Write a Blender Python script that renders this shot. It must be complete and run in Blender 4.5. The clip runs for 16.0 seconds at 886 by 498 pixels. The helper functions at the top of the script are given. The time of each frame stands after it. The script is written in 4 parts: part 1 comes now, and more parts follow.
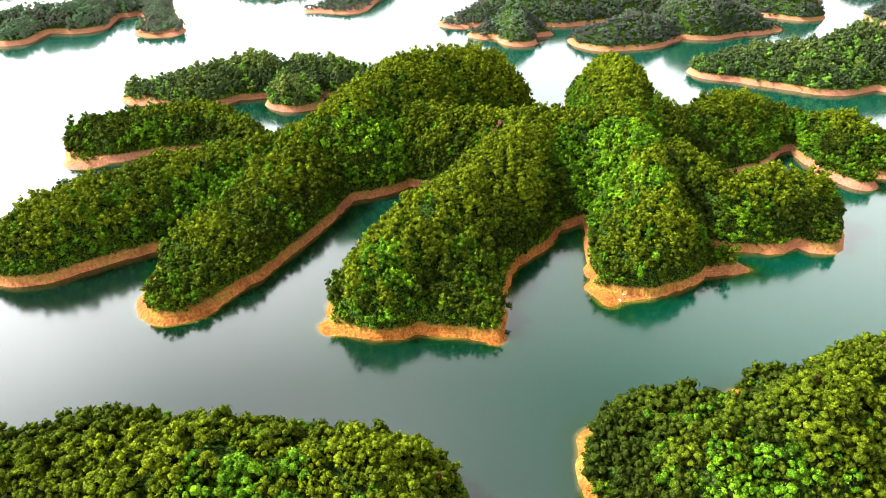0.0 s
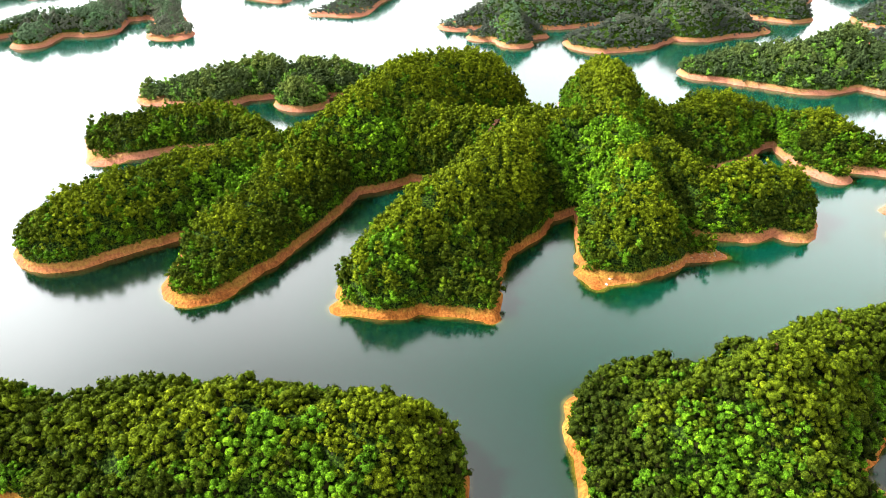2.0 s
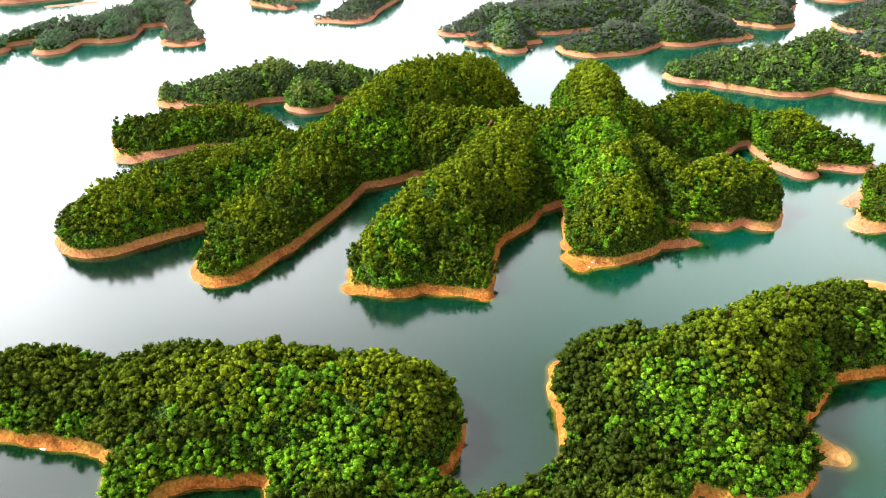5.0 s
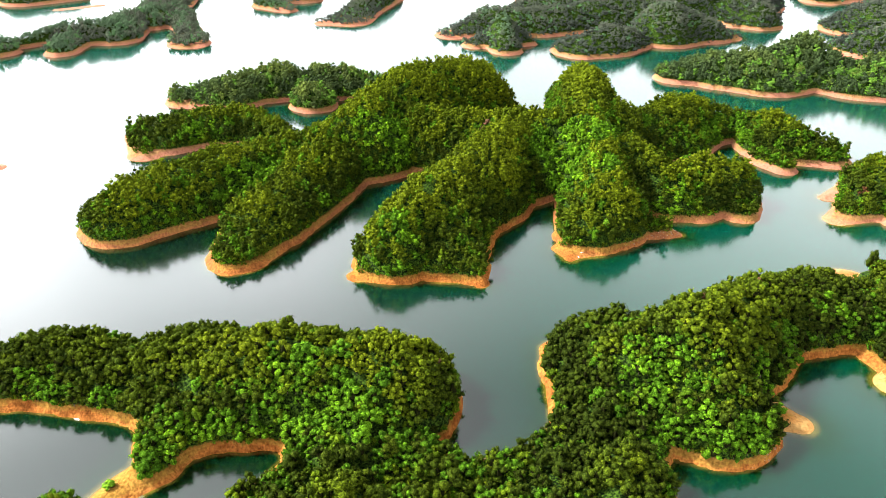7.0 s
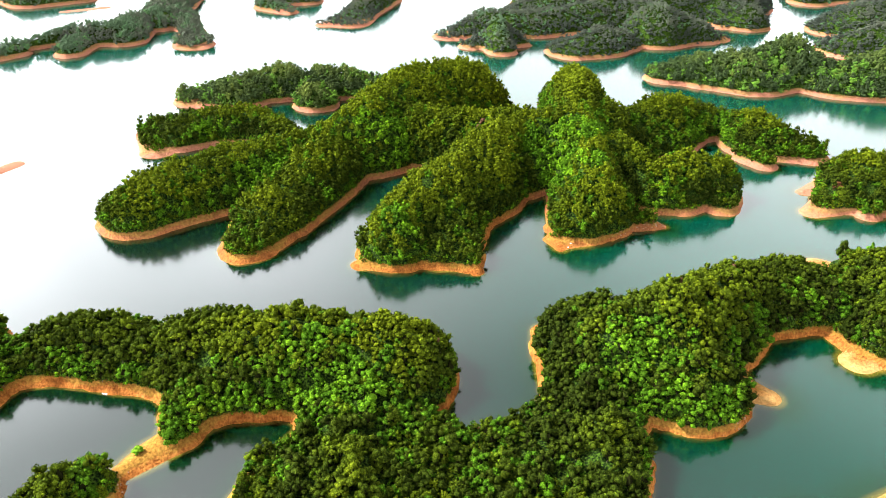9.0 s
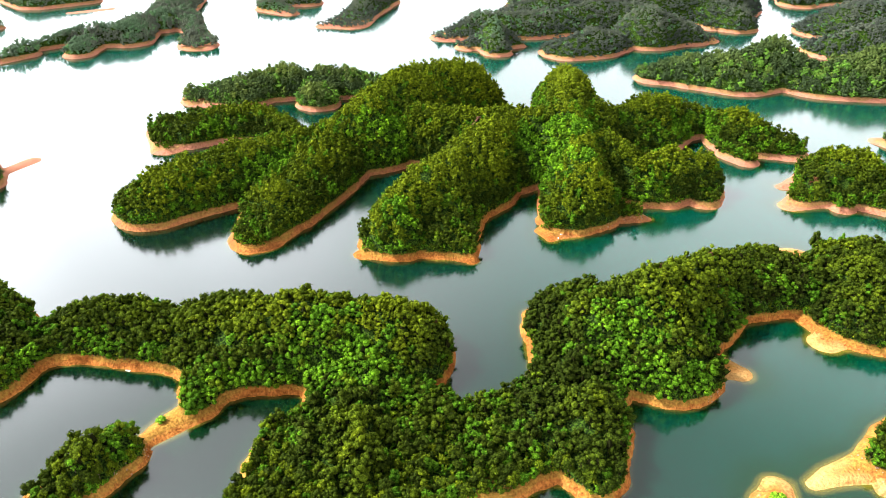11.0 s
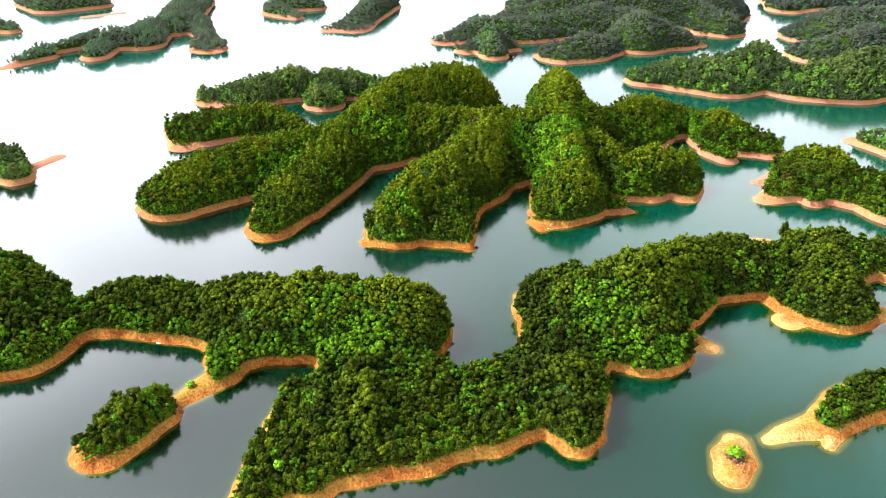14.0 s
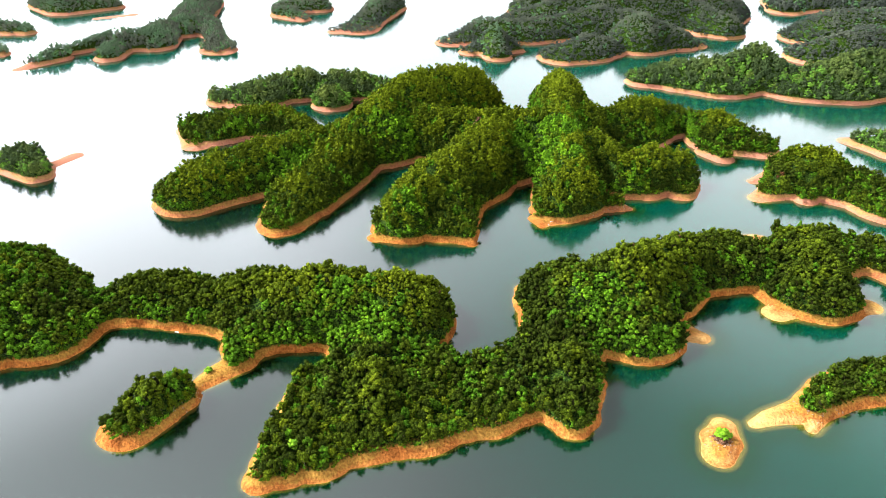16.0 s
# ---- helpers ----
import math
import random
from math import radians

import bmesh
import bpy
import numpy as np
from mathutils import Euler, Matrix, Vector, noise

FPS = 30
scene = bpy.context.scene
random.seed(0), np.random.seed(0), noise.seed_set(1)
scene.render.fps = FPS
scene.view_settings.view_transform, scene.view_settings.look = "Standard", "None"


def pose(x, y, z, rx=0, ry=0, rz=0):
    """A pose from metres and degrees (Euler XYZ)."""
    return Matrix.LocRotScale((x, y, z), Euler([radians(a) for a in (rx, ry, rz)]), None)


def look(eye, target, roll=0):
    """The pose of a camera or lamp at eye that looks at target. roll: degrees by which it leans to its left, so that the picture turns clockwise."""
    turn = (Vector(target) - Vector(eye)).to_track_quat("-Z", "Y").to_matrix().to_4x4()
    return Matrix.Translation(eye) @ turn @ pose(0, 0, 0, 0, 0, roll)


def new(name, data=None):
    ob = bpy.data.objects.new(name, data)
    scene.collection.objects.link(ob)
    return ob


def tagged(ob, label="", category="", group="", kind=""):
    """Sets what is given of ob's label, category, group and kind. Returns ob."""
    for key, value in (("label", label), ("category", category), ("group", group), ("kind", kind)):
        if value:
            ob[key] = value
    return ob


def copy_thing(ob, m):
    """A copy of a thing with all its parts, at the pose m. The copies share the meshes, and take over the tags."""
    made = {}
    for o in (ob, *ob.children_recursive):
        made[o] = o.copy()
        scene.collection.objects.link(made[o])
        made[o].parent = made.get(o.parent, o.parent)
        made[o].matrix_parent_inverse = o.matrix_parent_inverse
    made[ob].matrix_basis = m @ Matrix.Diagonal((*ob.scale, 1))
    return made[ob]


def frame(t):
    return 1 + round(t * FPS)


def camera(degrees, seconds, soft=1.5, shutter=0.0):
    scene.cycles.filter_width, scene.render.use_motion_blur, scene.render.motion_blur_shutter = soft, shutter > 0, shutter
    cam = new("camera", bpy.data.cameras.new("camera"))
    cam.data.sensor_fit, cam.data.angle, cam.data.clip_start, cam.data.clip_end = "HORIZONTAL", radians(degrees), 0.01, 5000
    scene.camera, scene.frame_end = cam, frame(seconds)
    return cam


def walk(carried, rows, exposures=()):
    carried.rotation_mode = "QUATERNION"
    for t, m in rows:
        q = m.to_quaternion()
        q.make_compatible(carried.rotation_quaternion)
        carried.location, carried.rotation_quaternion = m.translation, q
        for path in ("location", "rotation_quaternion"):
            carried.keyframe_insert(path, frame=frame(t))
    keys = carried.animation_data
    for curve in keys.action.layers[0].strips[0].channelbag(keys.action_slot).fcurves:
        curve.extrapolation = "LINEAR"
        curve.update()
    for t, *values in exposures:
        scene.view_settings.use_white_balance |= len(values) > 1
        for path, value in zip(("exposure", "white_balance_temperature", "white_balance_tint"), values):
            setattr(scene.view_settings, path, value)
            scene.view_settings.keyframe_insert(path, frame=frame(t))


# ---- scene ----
cam = camera(62.0, 16.0, soft=0.6)
PATH = [
    (0, (-15.89, 150.11, 233.93), (-20.76, 237.12, 184.89), 1.40),
    (0.5, (-15.27, 141.03, 236.34), (-20.15, 228.06, 187.34), 1.37),
    (1, (-14.74, 132.16, 239.16), (-19.62, 219.20, 190.16), 1.34),
    (1.5, (-14.22, 123.43, 242.14), (-19.12, 210.47, 193.15), 1.31),
    (2, (-13.71, 114.78, 245.15), (-18.61, 201.83, 196.16), 1.28),
    (2.5, (-13.19, 106.18, 248.09), (-18.10, 193.23, 199.13), 1.25),
    (3, (-12.66, 97.60, 250.93), (-17.57, 184.68, 202.01), 1.23),
    (3.5, (-12.14, 89.05, 253.68), (-17.04, 176.15, 204.80), 1.22),
    (4, (-11.64, 80.51, 256.35), (-16.52, 167.64, 207.52), 1.21),
    (4.5, (-11.16, 72.00, 258.97), (-16.01, 159.16, 210.19), 1.20),
    (5, (-10.71, 63.52, 261.57), (-15.52, 150.71, 212.84), 1.20),
    (5.5, (-10.30, 55.06, 264.19), (-15.05, 142.27, 215.49), 1.20),
    (6, (-9.93, 46.62, 266.83), (-14.62, 133.86, 218.16), 1.20),
    (6.5, (-9.60, 38.21, 269.52), (-14.20, 125.45, 220.87), 1.21),
    (7, (-9.28, 29.79, 272.27), (-13.80, 117.05, 223.62), 1.22),
    (7.5, (-8.98, 21.38, 275.06), (-13.41, 108.63, 226.40), 1.23),
    (8, (-8.68, 12.94, 277.88), (-13.01, 100.19, 229.21), 1.24),
    (8.5, (-8.37, 4.47, 280.73), (-12.60, 91.72, 232.03), 1.25),
    (9, (-8.03, -4.04, 283.57), (-12.15, 83.19, 234.85), 1.27),
    (9.5, (-7.66, -12.61, 286.40), (-11.68, 74.61, 237.65), 1.29),
    (10, (-7.25, -21.25, 289.20), (-11.17, 65.96, 240.43), 1.31),
    (10.5, (-6.79, -29.94, 291.95), (-10.63, 57.27, 243.16), 1.34),
    (11, (-6.30, -38.68, 294.64), (-10.05, 48.53, 245.85), 1.37),
    (11.5, (-5.78, -47.44, 297.29), (-9.47, 39.78, 248.51), 1.40),
    (12, (-5.25, -56.17, 299.90), (-8.88, 31.06, 251.14), 1.42),
    (12.5, (-4.71, -64.84, 302.47), (-8.32, 22.41, 253.75), 1.45),
    (13, (-4.20, -73.35, 305.04), (-7.80, 13.93, 256.36), 1.47),
    (13.5, (-3.73, -81.62, 307.61), (-7.35, 5.69, 258.98), 1.49),
    (14, (-3.31, -89.52, 310.18), (-6.99, -2.20, 261.59), 1.50),
    (14.5, (-2.95, -96.92, 312.75), (-6.72, -9.59, 264.19), 1.50),
    (15, (-2.63, -103.66, 315.26), (-6.53, -16.33, 266.71), 1.48),
    (15.5, (-2.32, -109.55, 317.63), (-6.39, -22.24, 269.04), 1.46),
    (16, (-1.95, -114.38, 319.72), (-6.23, -27.13, 271.04), 1.42),
]
walk(cam, [(t, look(eye, aim, roll)) for t, eye, aim, roll in PATH], exposures=[(0.0, 1.47, 6450, 14), (3.0, 1.42, 6400, 14), (8.0, 1.37, 6280, 14), (16.0, 1.26, 6080, 15)])

# ---- sky, sun ----
SUN_ELEVATION, SUN_ROTATION = radians(45), radians(-82)


def link(tree, a, out, b, into):
    tree.links.new(a.outputs[out], b.inputs[into])


world = bpy.data.worlds.new("overcast_sky")
scene.world = world
world.use_nodes = True
wt = world.node_tree
wt.nodes.clear()
sky = wt.nodes.new("ShaderNodeTexSky")
sky.sky_type, sky.sun_disc = "NISHITA", False
sky.sun_elevation, sky.sun_rotation = SUN_ELEVATION, SUN_ROTATION
sky.air_density, sky.dust_density, sky.ozone_density = 1.0, 4.0, 1.0
grey = wt.nodes.new("ShaderNodeHueSaturation")
grey.inputs["Saturation"].default_value = 0.12
coords = wt.nodes.new("ShaderNodeTexCoord")
clouds = wt.nodes.new("ShaderNodeTexNoise")
clouds.inputs["Scale"].default_value, clouds.inputs["Detail"].default_value = 2.2, 4
shade = wt.nodes.new("ShaderNodeMapRange")
shade.inputs["From Min"].default_value, shade.inputs["From Max"].default_value = 0.3, 0.7
shade.inputs["To Min"].default_value, shade.inputs["To Max"].default_value = 0.8, 1.2
cover = wt.nodes.new("ShaderNodeMix")
cover.data_type, cover.blend_type = "RGBA", "MULTIPLY"
cover.inputs["Factor"].default_value = 1.0
veil = wt.nodes.new("ShaderNodeMix")
veil.data_type = "RGBA"
veil.inputs["Factor"].default_value = 0.7
veil.inputs["B"].default_value = (21.8, 21.0, 21.2, 1)
back = wt.nodes.new("ShaderNodeBackground")
back.inputs["Strength"].default_value = 0.058
out = wt.nodes.new("ShaderNodeOutputWorld")
link(wt, sky, "Color", grey, "Color")
link(wt, grey, "Color", veil, "A")
link(wt, coords, "Generated", clouds, "Vector")
link(wt, clouds, "Fac", shade, "Value")
link(wt, veil, "Result", cover, "A")
link(wt, shade, "Result", cover, "B")
height = wt.nodes.new("ShaderNodeSeparateXYZ")
haze = wt.nodes.new("ShaderNodeMapRange")
haze.inputs["From Min"].default_value, haze.inputs["From Max"].default_value = 0.1, 0.63
haze.inputs["To Min"].default_value, haze.inputs["To Max"].default_value = 2.6, 0.28
bright = wt.nodes.new("ShaderNodeMix")
bright.data_type, bright.blend_type = "RGBA", "MULTIPLY"
bright.inputs["Factor"].default_value = 1.0
link(wt, coords, "Generated", height, "Vector")
link(wt, height, "Z", haze, "Value")
link(wt, cover, "Result", bright, "A")
link(wt, haze, "Result", bright, "B")
# the sun's broad aureole in thin cloud
way = wt.nodes.new("ShaderNodeVectorMath")
way.operation = "DOT_PRODUCT"
way.inputs[1].default_value = (math.sin(SUN_ROTATION) * math.cos(SUN_ELEVATION), math.cos(SUN_ROTATION) * math.cos(SUN_ELEVATION), math.sin(SUN_ELEVATION))
glow = wt.nodes.new("ShaderNodeMapRange")
glow.interpolation_type = "SMOOTHSTEP"
glow.inputs["From Min"].default_value, glow.inputs["From Max"].default_value = 0.34, 0.95
glow.inputs["To Min"].default_value, glow.inputs["To Max"].default_value = 0.8, 2.6
aureole = wt.nodes.new("ShaderNodeMix")
aureole.data_type, aureole.blend_type = "RGBA", "MULTIPLY"
aureole.inputs["Factor"].default_value = 1.0
link(wt, coords, "Generated", way, 0)
link(wt, way, "Value", glow, "Value")
link(wt, bright, "Result", aureole, "A")
link(wt, glow, "Result", aureole, "B")
link(wt, aureole, "Result", back, "Color")
link(wt, back, "Background", out, "Surface")

sun = new("sun", bpy.data.lights.new("sun", "SUN"))
sun.data.energy, sun.data.angle, sun.data.color = 5.0, radians(9), (1.0, 0.96, 0.88)
toward = Vector((math.sin(SUN_ROTATION) * math.cos(SUN_ELEVATION), math.cos(SUN_ROTATION) * math.cos(SUN_ELEVATION), math.sin(SUN_ELEVATION)))
sun.matrix_world = look(toward * 900, (0, 0, 0))


# ---- materials ----
def material(name):
    m = bpy.data.materials.new(name)
    m.use_nodes = True
    t = m.node_tree
    t.nodes.clear()
    return m, t, t.nodes.new("ShaderNodeOutputMaterial")


def noise_node(t, scale, detail=4, vector=None):
    n = t.nodes.new("ShaderNodeTexNoise")
    n.inputs["Scale"].default_value, n.inputs["Detail"].default_value = scale, detail
    if vector:
        t.links.new(vector, n.inputs["Vector"])
    return n


def ramp(t, stops, fac):
    r = t.nodes.new("ShaderNodeValToRGB")
    e = r.color_ramp.elements
    while len(e) < len(stops):
        e.new(0.5)
    for k, (p, c) in enumerate(stops):
        e[k].position, e[k].color = p, (*c, 1)
    t.links.new(fac, r.inputs["Fac"])
    return r


def mix(t, fac, a, b, blend="MIX"):
    m = t.nodes.new("ShaderNodeMix")
    m.data_type, m.blend_type = "RGBA", blend
    for key, v in (("Factor", fac), ("A", a), ("B", b)):
        if isinstance(v, bpy.types.NodeSocket):
            t.links.new(v, m.inputs[key])
        else:
            m.inputs[key].default_value = v if isinstance(v, float) else (*v, 1)
    return m.outputs["Result"]


def value(t, op, a, b=0.0):
    m = t.nodes.new("ShaderNodeMath")
    m.operation = op
    for k, v in enumerate((a, b)):
        if isinstance(v, bpy.types.NodeSocket):
            t.links.new(v, m.inputs[k])
        else:
            m.inputs[k].default_value = v
    return m.outputs["Value"]


def foliage(name, by_object, colours, flecks=0.72, grainy=0.8, thinness=0.02):
    m, t, o = material(name)
    if by_object:
        info = t.nodes.new("ShaderNodeObjectInfo")
        tint = value(t, "ADD", value(t, "MULTIPLY", value(t, "POWER", info.outputs["Random"], 1.6), 0.8), 0.1)
    else:
        info = t.nodes.new("ShaderNodeAttribute")
        info.attribute_name = "tint"
        tint = info.outputs["Fac"]
    geo = t.nodes.new("ShaderNodeNewGeometry")
    leaf = geo.outputs["Random Per Island"]
    pos = geo.outputs["Position"]
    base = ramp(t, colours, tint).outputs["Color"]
    leafy = ramp(t, [(0.0, (0.35, 0.4, 0.38)), (0.5, (0.92, 0.94, 0.92)), (1.0, (1.65, 1.55, 1.3))], leaf).outputs["Color"]
    base = mix(t, flecks, base, leafy, "MULTIPLY")
    grain = noise_node(t, 1.7, 4, pos)
    grains = ramp(t, [(0.36, (0.22, 0.25, 0.24)), (0.5, (0.8, 0.82, 0.8)), (0.66, (1.75, 1.65, 1.4))], grain.outputs["Fac"]).outputs["Color"]
    base = mix(t, grainy, base, grains, "MULTIPLY")
    bump = t.nodes.new("ShaderNodeBump")
    bump.inputs["Strength"].default_value, bump.inputs["Distance"].default_value = 0.9, 0.5
    link(t, grain, "Fac", bump, "Height")
    p = t.nodes.new("ShaderNodeBsdfPrincipled")
    p.inputs["Roughness"].default_value = 0.75
    p.inputs["Specular IOR Level"].default_value = 0.015
    t.links.new(base, p.inputs["Base Color"])
    link(t, bump, "Normal", p, "Normal")
    thin = t.nodes.new("ShaderNodeBsdfTranslucent")
    t.links.new(base, thin.inputs["Color"])
    both = t.nodes.new("ShaderNodeMixShader")
    both.inputs[0].default_value = thinness
    link(t, p, "BSDF", both, 1)
    link(t, thin, "BSDF", both, 2)
    link(t, both, "Shader", o, "Surface")
    return m


# from dry brown through dark and olive evergreen to fresh broadleaf green
FOLIAGE = [(0.0, (0.1, 0.045, 0.02)), (0.03, (0.019, 0.031, 0.0035)), (0.3, (0.032, 0.052, 0.0038)), (0.55, (0.061, 0.092, 0.004)), (0.72, (0.094, 0.129, 0.0045)), (0.78, (0.038, 0.098, 0.005)), (0.9, (0.064, 0.155, 0.006)), (1.0, (0.118, 0.25, 0.008))]
# leaf colours of the outer hills, greyed and blued with distance haze
HAZED = [(0.0, (0.05, 0.064, 0.05)), (0.3, (0.07, 0.085, 0.064)), (0.6, (0.102, 0.12, 0.082)), (0.78, (0.08, 0.155, 0.074)), (1.0, (0.112, 0.225, 0.074))]
# woods half-way out, with about half of that haze in the colour
HALF_HAZED = [(0.0, (0.034, 0.057, 0.022)), (0.3, (0.05, 0.08, 0.026)), (0.6, (0.09, 0.13, 0.03)), (0.74, (0.115, 0.16, 0.03)), (0.8, (0.078, 0.17, 0.026)), (1.0, (0.15, 0.31, 0.028))]
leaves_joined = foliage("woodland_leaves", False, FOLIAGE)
# weak flecks and more translucency give the far crowns a hazy softness
leaves_hazed = foliage("hazed_leaves", False, HAZED, 0.12, 0.25, 0.3)
leaves_half_hazed = foliage("half_hazed_leaves", False, HALF_HAZED, 0.3, 0.42, 0.14)
leaves_single = foliage("tree_leaves", True, FOLIAGE)


def bough_shade_material():
    """The inside of a crown: twigs, coloured near black for the shade between boughs."""
    m, t, o = material("inner_bough_shade")
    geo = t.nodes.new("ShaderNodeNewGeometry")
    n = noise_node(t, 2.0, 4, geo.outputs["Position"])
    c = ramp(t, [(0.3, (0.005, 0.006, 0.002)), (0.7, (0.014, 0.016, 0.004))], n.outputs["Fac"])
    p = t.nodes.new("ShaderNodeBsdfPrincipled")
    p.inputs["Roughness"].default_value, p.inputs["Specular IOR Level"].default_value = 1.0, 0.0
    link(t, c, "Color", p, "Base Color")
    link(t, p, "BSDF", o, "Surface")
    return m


bough_shade = bough_shade_material()


def plain_leaves(name, a, b):
    """Leaves of one kind, varied from spray to spray."""
    m, t, o = material(name)
    geo = t.nodes.new("ShaderNodeNewGeometry")
    c = ramp(t, [(0.0, a), (1.0, b)], geo.outputs["Random Per Island"])
    p = t.nodes.new("ShaderNodeBsdfPrincipled")
    p.inputs["Roughness"].default_value, p.inputs["Specular IOR Level"].default_value = 0.75, 0.03
    link(t, c, "Color", p, "Base Color")
    link(t, p, "BSDF", o, "Surface")
    return m


def worn_surface(name, a, b, scale, rough):
    """Paint, wood or stone with blotches and fine grain."""
    m, t, o = material(name)
    geo = t.nodes.new("ShaderNodeNewGeometry")
    n = noise_node(t, scale, 6, geo.outputs["Position"])
    c = ramp(t, [(0.3, a), (0.65, b)], n.outputs["Fac"])
    p = t.nodes.new("ShaderNodeBsdfPrincipled")
    p.inputs["Roughness"].default_value = rough
    bump = t.nodes.new("ShaderNodeBump")
    bump.inputs["Strength"].default_value = 0.4
    link(t, n, "Fac", bump, "Height")
    link(t, bump, "Normal", p, "Normal")
    link(t, c, "Color", p, "Base Color")
    link(t, p, "BSDF", o, "Surface")
    return m


leaves_fresh = plain_leaves("fresh_leaves", (0.065, 0.165, 0.008), (0.17, 0.33, 0.014))
leaves_dry = plain_leaves("withered_leaves", (0.06, 0.03, 0.015), (0.17, 0.09, 0.05))
white_paint = worn_surface("boat_paint", (0.6, 0.6, 0.57), (0.8, 0.8, 0.78), 2.0, 0.45)
grey_wood = worn_surface("weathered_wood", (0.16, 0.13, 0.1), (0.32, 0.28, 0.23), 6.0, 0.85)
rock = worn_surface("bank_rock", (0.14, 0.075, 0.035), (0.36, 0.22, 0.12), 0.9, 0.9)


def bark_material():
    m, t, o = material("bark")
    geo = t.nodes.new("ShaderNodeNewGeometry")
    n = noise_node(t, 3.0, 5, geo.outputs["Position"])
    c = ramp(t, [(0.3, (0.05, 0.035, 0.022)), (0.7, (0.16, 0.115, 0.075))], n.outputs["Fac"])
    p = t.nodes.new("ShaderNodeBsdfPrincipled")
    p.inputs["Roughness"].default_value = 0.9
    link(t, c, "Color", p, "Base Color")
    link(t, p, "BSDF", o, "Surface")
    return m


def clay_material():
    """Bare orange clay of the drawdown zone, with level water lines and runnels; leaf litter higher up, darkened as if
    shaded by the trees.
    """
    m, t, o = material("shore_clay")
    geo = t.nodes.new("ShaderNodeNewGeometry")
    pos = geo.outputs["Position"]
    xyz = t.nodes.new("ShaderNodeSeparateXYZ")
    t.links.new(pos, xyz.inputs[0])
    broad = noise_node(t, 0.035, 4, pos).outputs["Fac"]
    fine = noise_node(t, 0.55, 6, pos).outputs["Fac"]
    col = ramp(t, [(0.3, (0.235, 0.085, 0.018)), (0.5, (0.355, 0.138, 0.031)), (0.7, (0.455, 0.2, 0.048))], broad).outputs["Color"]
    lines = noise_node(t, 1.0, 3).outputs["Fac"]
    squash = t.nodes.new("ShaderNodeMapping")
    squash.inputs["Scale"].default_value = (0.02, 0.02, 2.6)
    t.links.new(pos, squash.inputs["Vector"])
    t.links.new(squash.outputs["Vector"], lines.node.inputs["Vector"])
    streak = ramp(t, [(0.35, (0.75, 0.7, 0.66)), (0.5, (1, 1, 1)), (0.65, (1.18, 1.18, 1.18))], lines).outputs["Color"]
    col = mix(t, 0.45, col, streak, "MULTIPLY")
    patch = noise_node(t, 0.16, 3, pos).outputs["Fac"]
    blotch = ramp(t, [(0.36, (0.66, 0.5, 0.42)), (0.52, (1, 1, 1)), (0.66, (1.22, 1.2, 1.1))], patch).outputs["Color"]
    col = mix(t, 0.5, col, blotch, "MULTIPLY")
    clods = t.nodes.new("ShaderNodeTexVoronoi")
    clods.inputs["Scale"].default_value = 0.75
    t.links.new(pos, clods.inputs["Vector"])
    clod = ramp(t, [(0.0, (1.3, 1.25, 1.2)), (0.45, (1, 1, 1)), (0.8, (0.62, 0.55, 0.5))], clods.outputs["Distance"]).outputs["Color"]
    col = mix(t, 0.55, col, clod, "MULTIPLY")
    speck = ramp(t, [(0.3, (0.6, 0.55, 0.5)), (0.55, (1, 1, 1)), (0.75, (1.25, 1.22, 1.18))], fine).outputs["Color"]
    col = mix(t, 0.8, col, speck, "MULTIPLY")
    # runnels washed down the bank
    steep = t.nodes.new("ShaderNodeMapping")
    steep.inputs["Scale"].default_value = (0.9, 0.9, 0.1)
    t.links.new(pos, steep.inputs["Vector"])
    runnel = noise_node(t, 1.0, 4, steep.outputs["Vector"]).outputs["Fac"]
    worn = ramp(t, [(0.34, (0.55, 0.48, 0.42)), (0.5, (1, 1, 1)), (0.68, (1.25, 1.22, 1.18))], runnel).outputs["Color"]
    col = mix(t, 0.7, col, worn, "MULTIPLY")
    # pale sand where it lies flat; under water, the lake's dimming put into the colour
    nz = t.nodes.new("ShaderNodeSeparateXYZ")
    t.links.new(geo.outputs["True Normal"], nz.inputs[0])
    flat = t.nodes.new("ShaderNodeMapRange")
    flat.inputs["From Min"].default_value, flat.inputs["From Max"].default_value = 0.86, 0.97
    t.links.new(nz.outputs["Z"], flat.inputs["Value"])
    low = t.nodes.new("ShaderNodeMapRange")
    low.interpolation_type = "SMOOTHSTEP"
    low.inputs["From Min"].default_value, low.inputs["From Max"].default_value = 3.2, 1.0
    t.links.new(xyz.outputs["Z"], low.inputs["Value"])
    east = t.nodes.new("ShaderNodeMapRange")
    east.inputs["From Min"].default_value, east.inputs["From Max"].default_value = 60, 140
    t.links.new(xyz.outputs["X"], east.inputs["Value"])
    sand = mix(t, 0.7, (0.56, 0.37, 0.13), speck, "MULTIPLY")
    col = mix(t, value(t, "MULTIPLY", value(t, "MULTIPLY", flat.outputs["Result"], east.outputs["Result"]), value(t, "MULTIPLY", low.outputs["Result"], 0.75)), col, sand)
    # pinker soil on the outer islands
    outer = t.nodes.new("ShaderNodeMapRange")
    outer.inputs["From Min"].default_value, outer.inputs["From Max"].default_value = 540, 800
    t.links.new(value(t, "ADD", xyz.outputs["Y"], value(t, "MULTIPLY", value(t, "ABSOLUTE", xyz.outputs["X"]), 0.5)), outer.inputs["Value"])
    col = mix(t, value(t, "MULTIPLY", outer.outputs["Result"], 0.9), col, mix(t, 0.7, (0.37, 0.162, 0.102), speck, "MULTIPLY"))
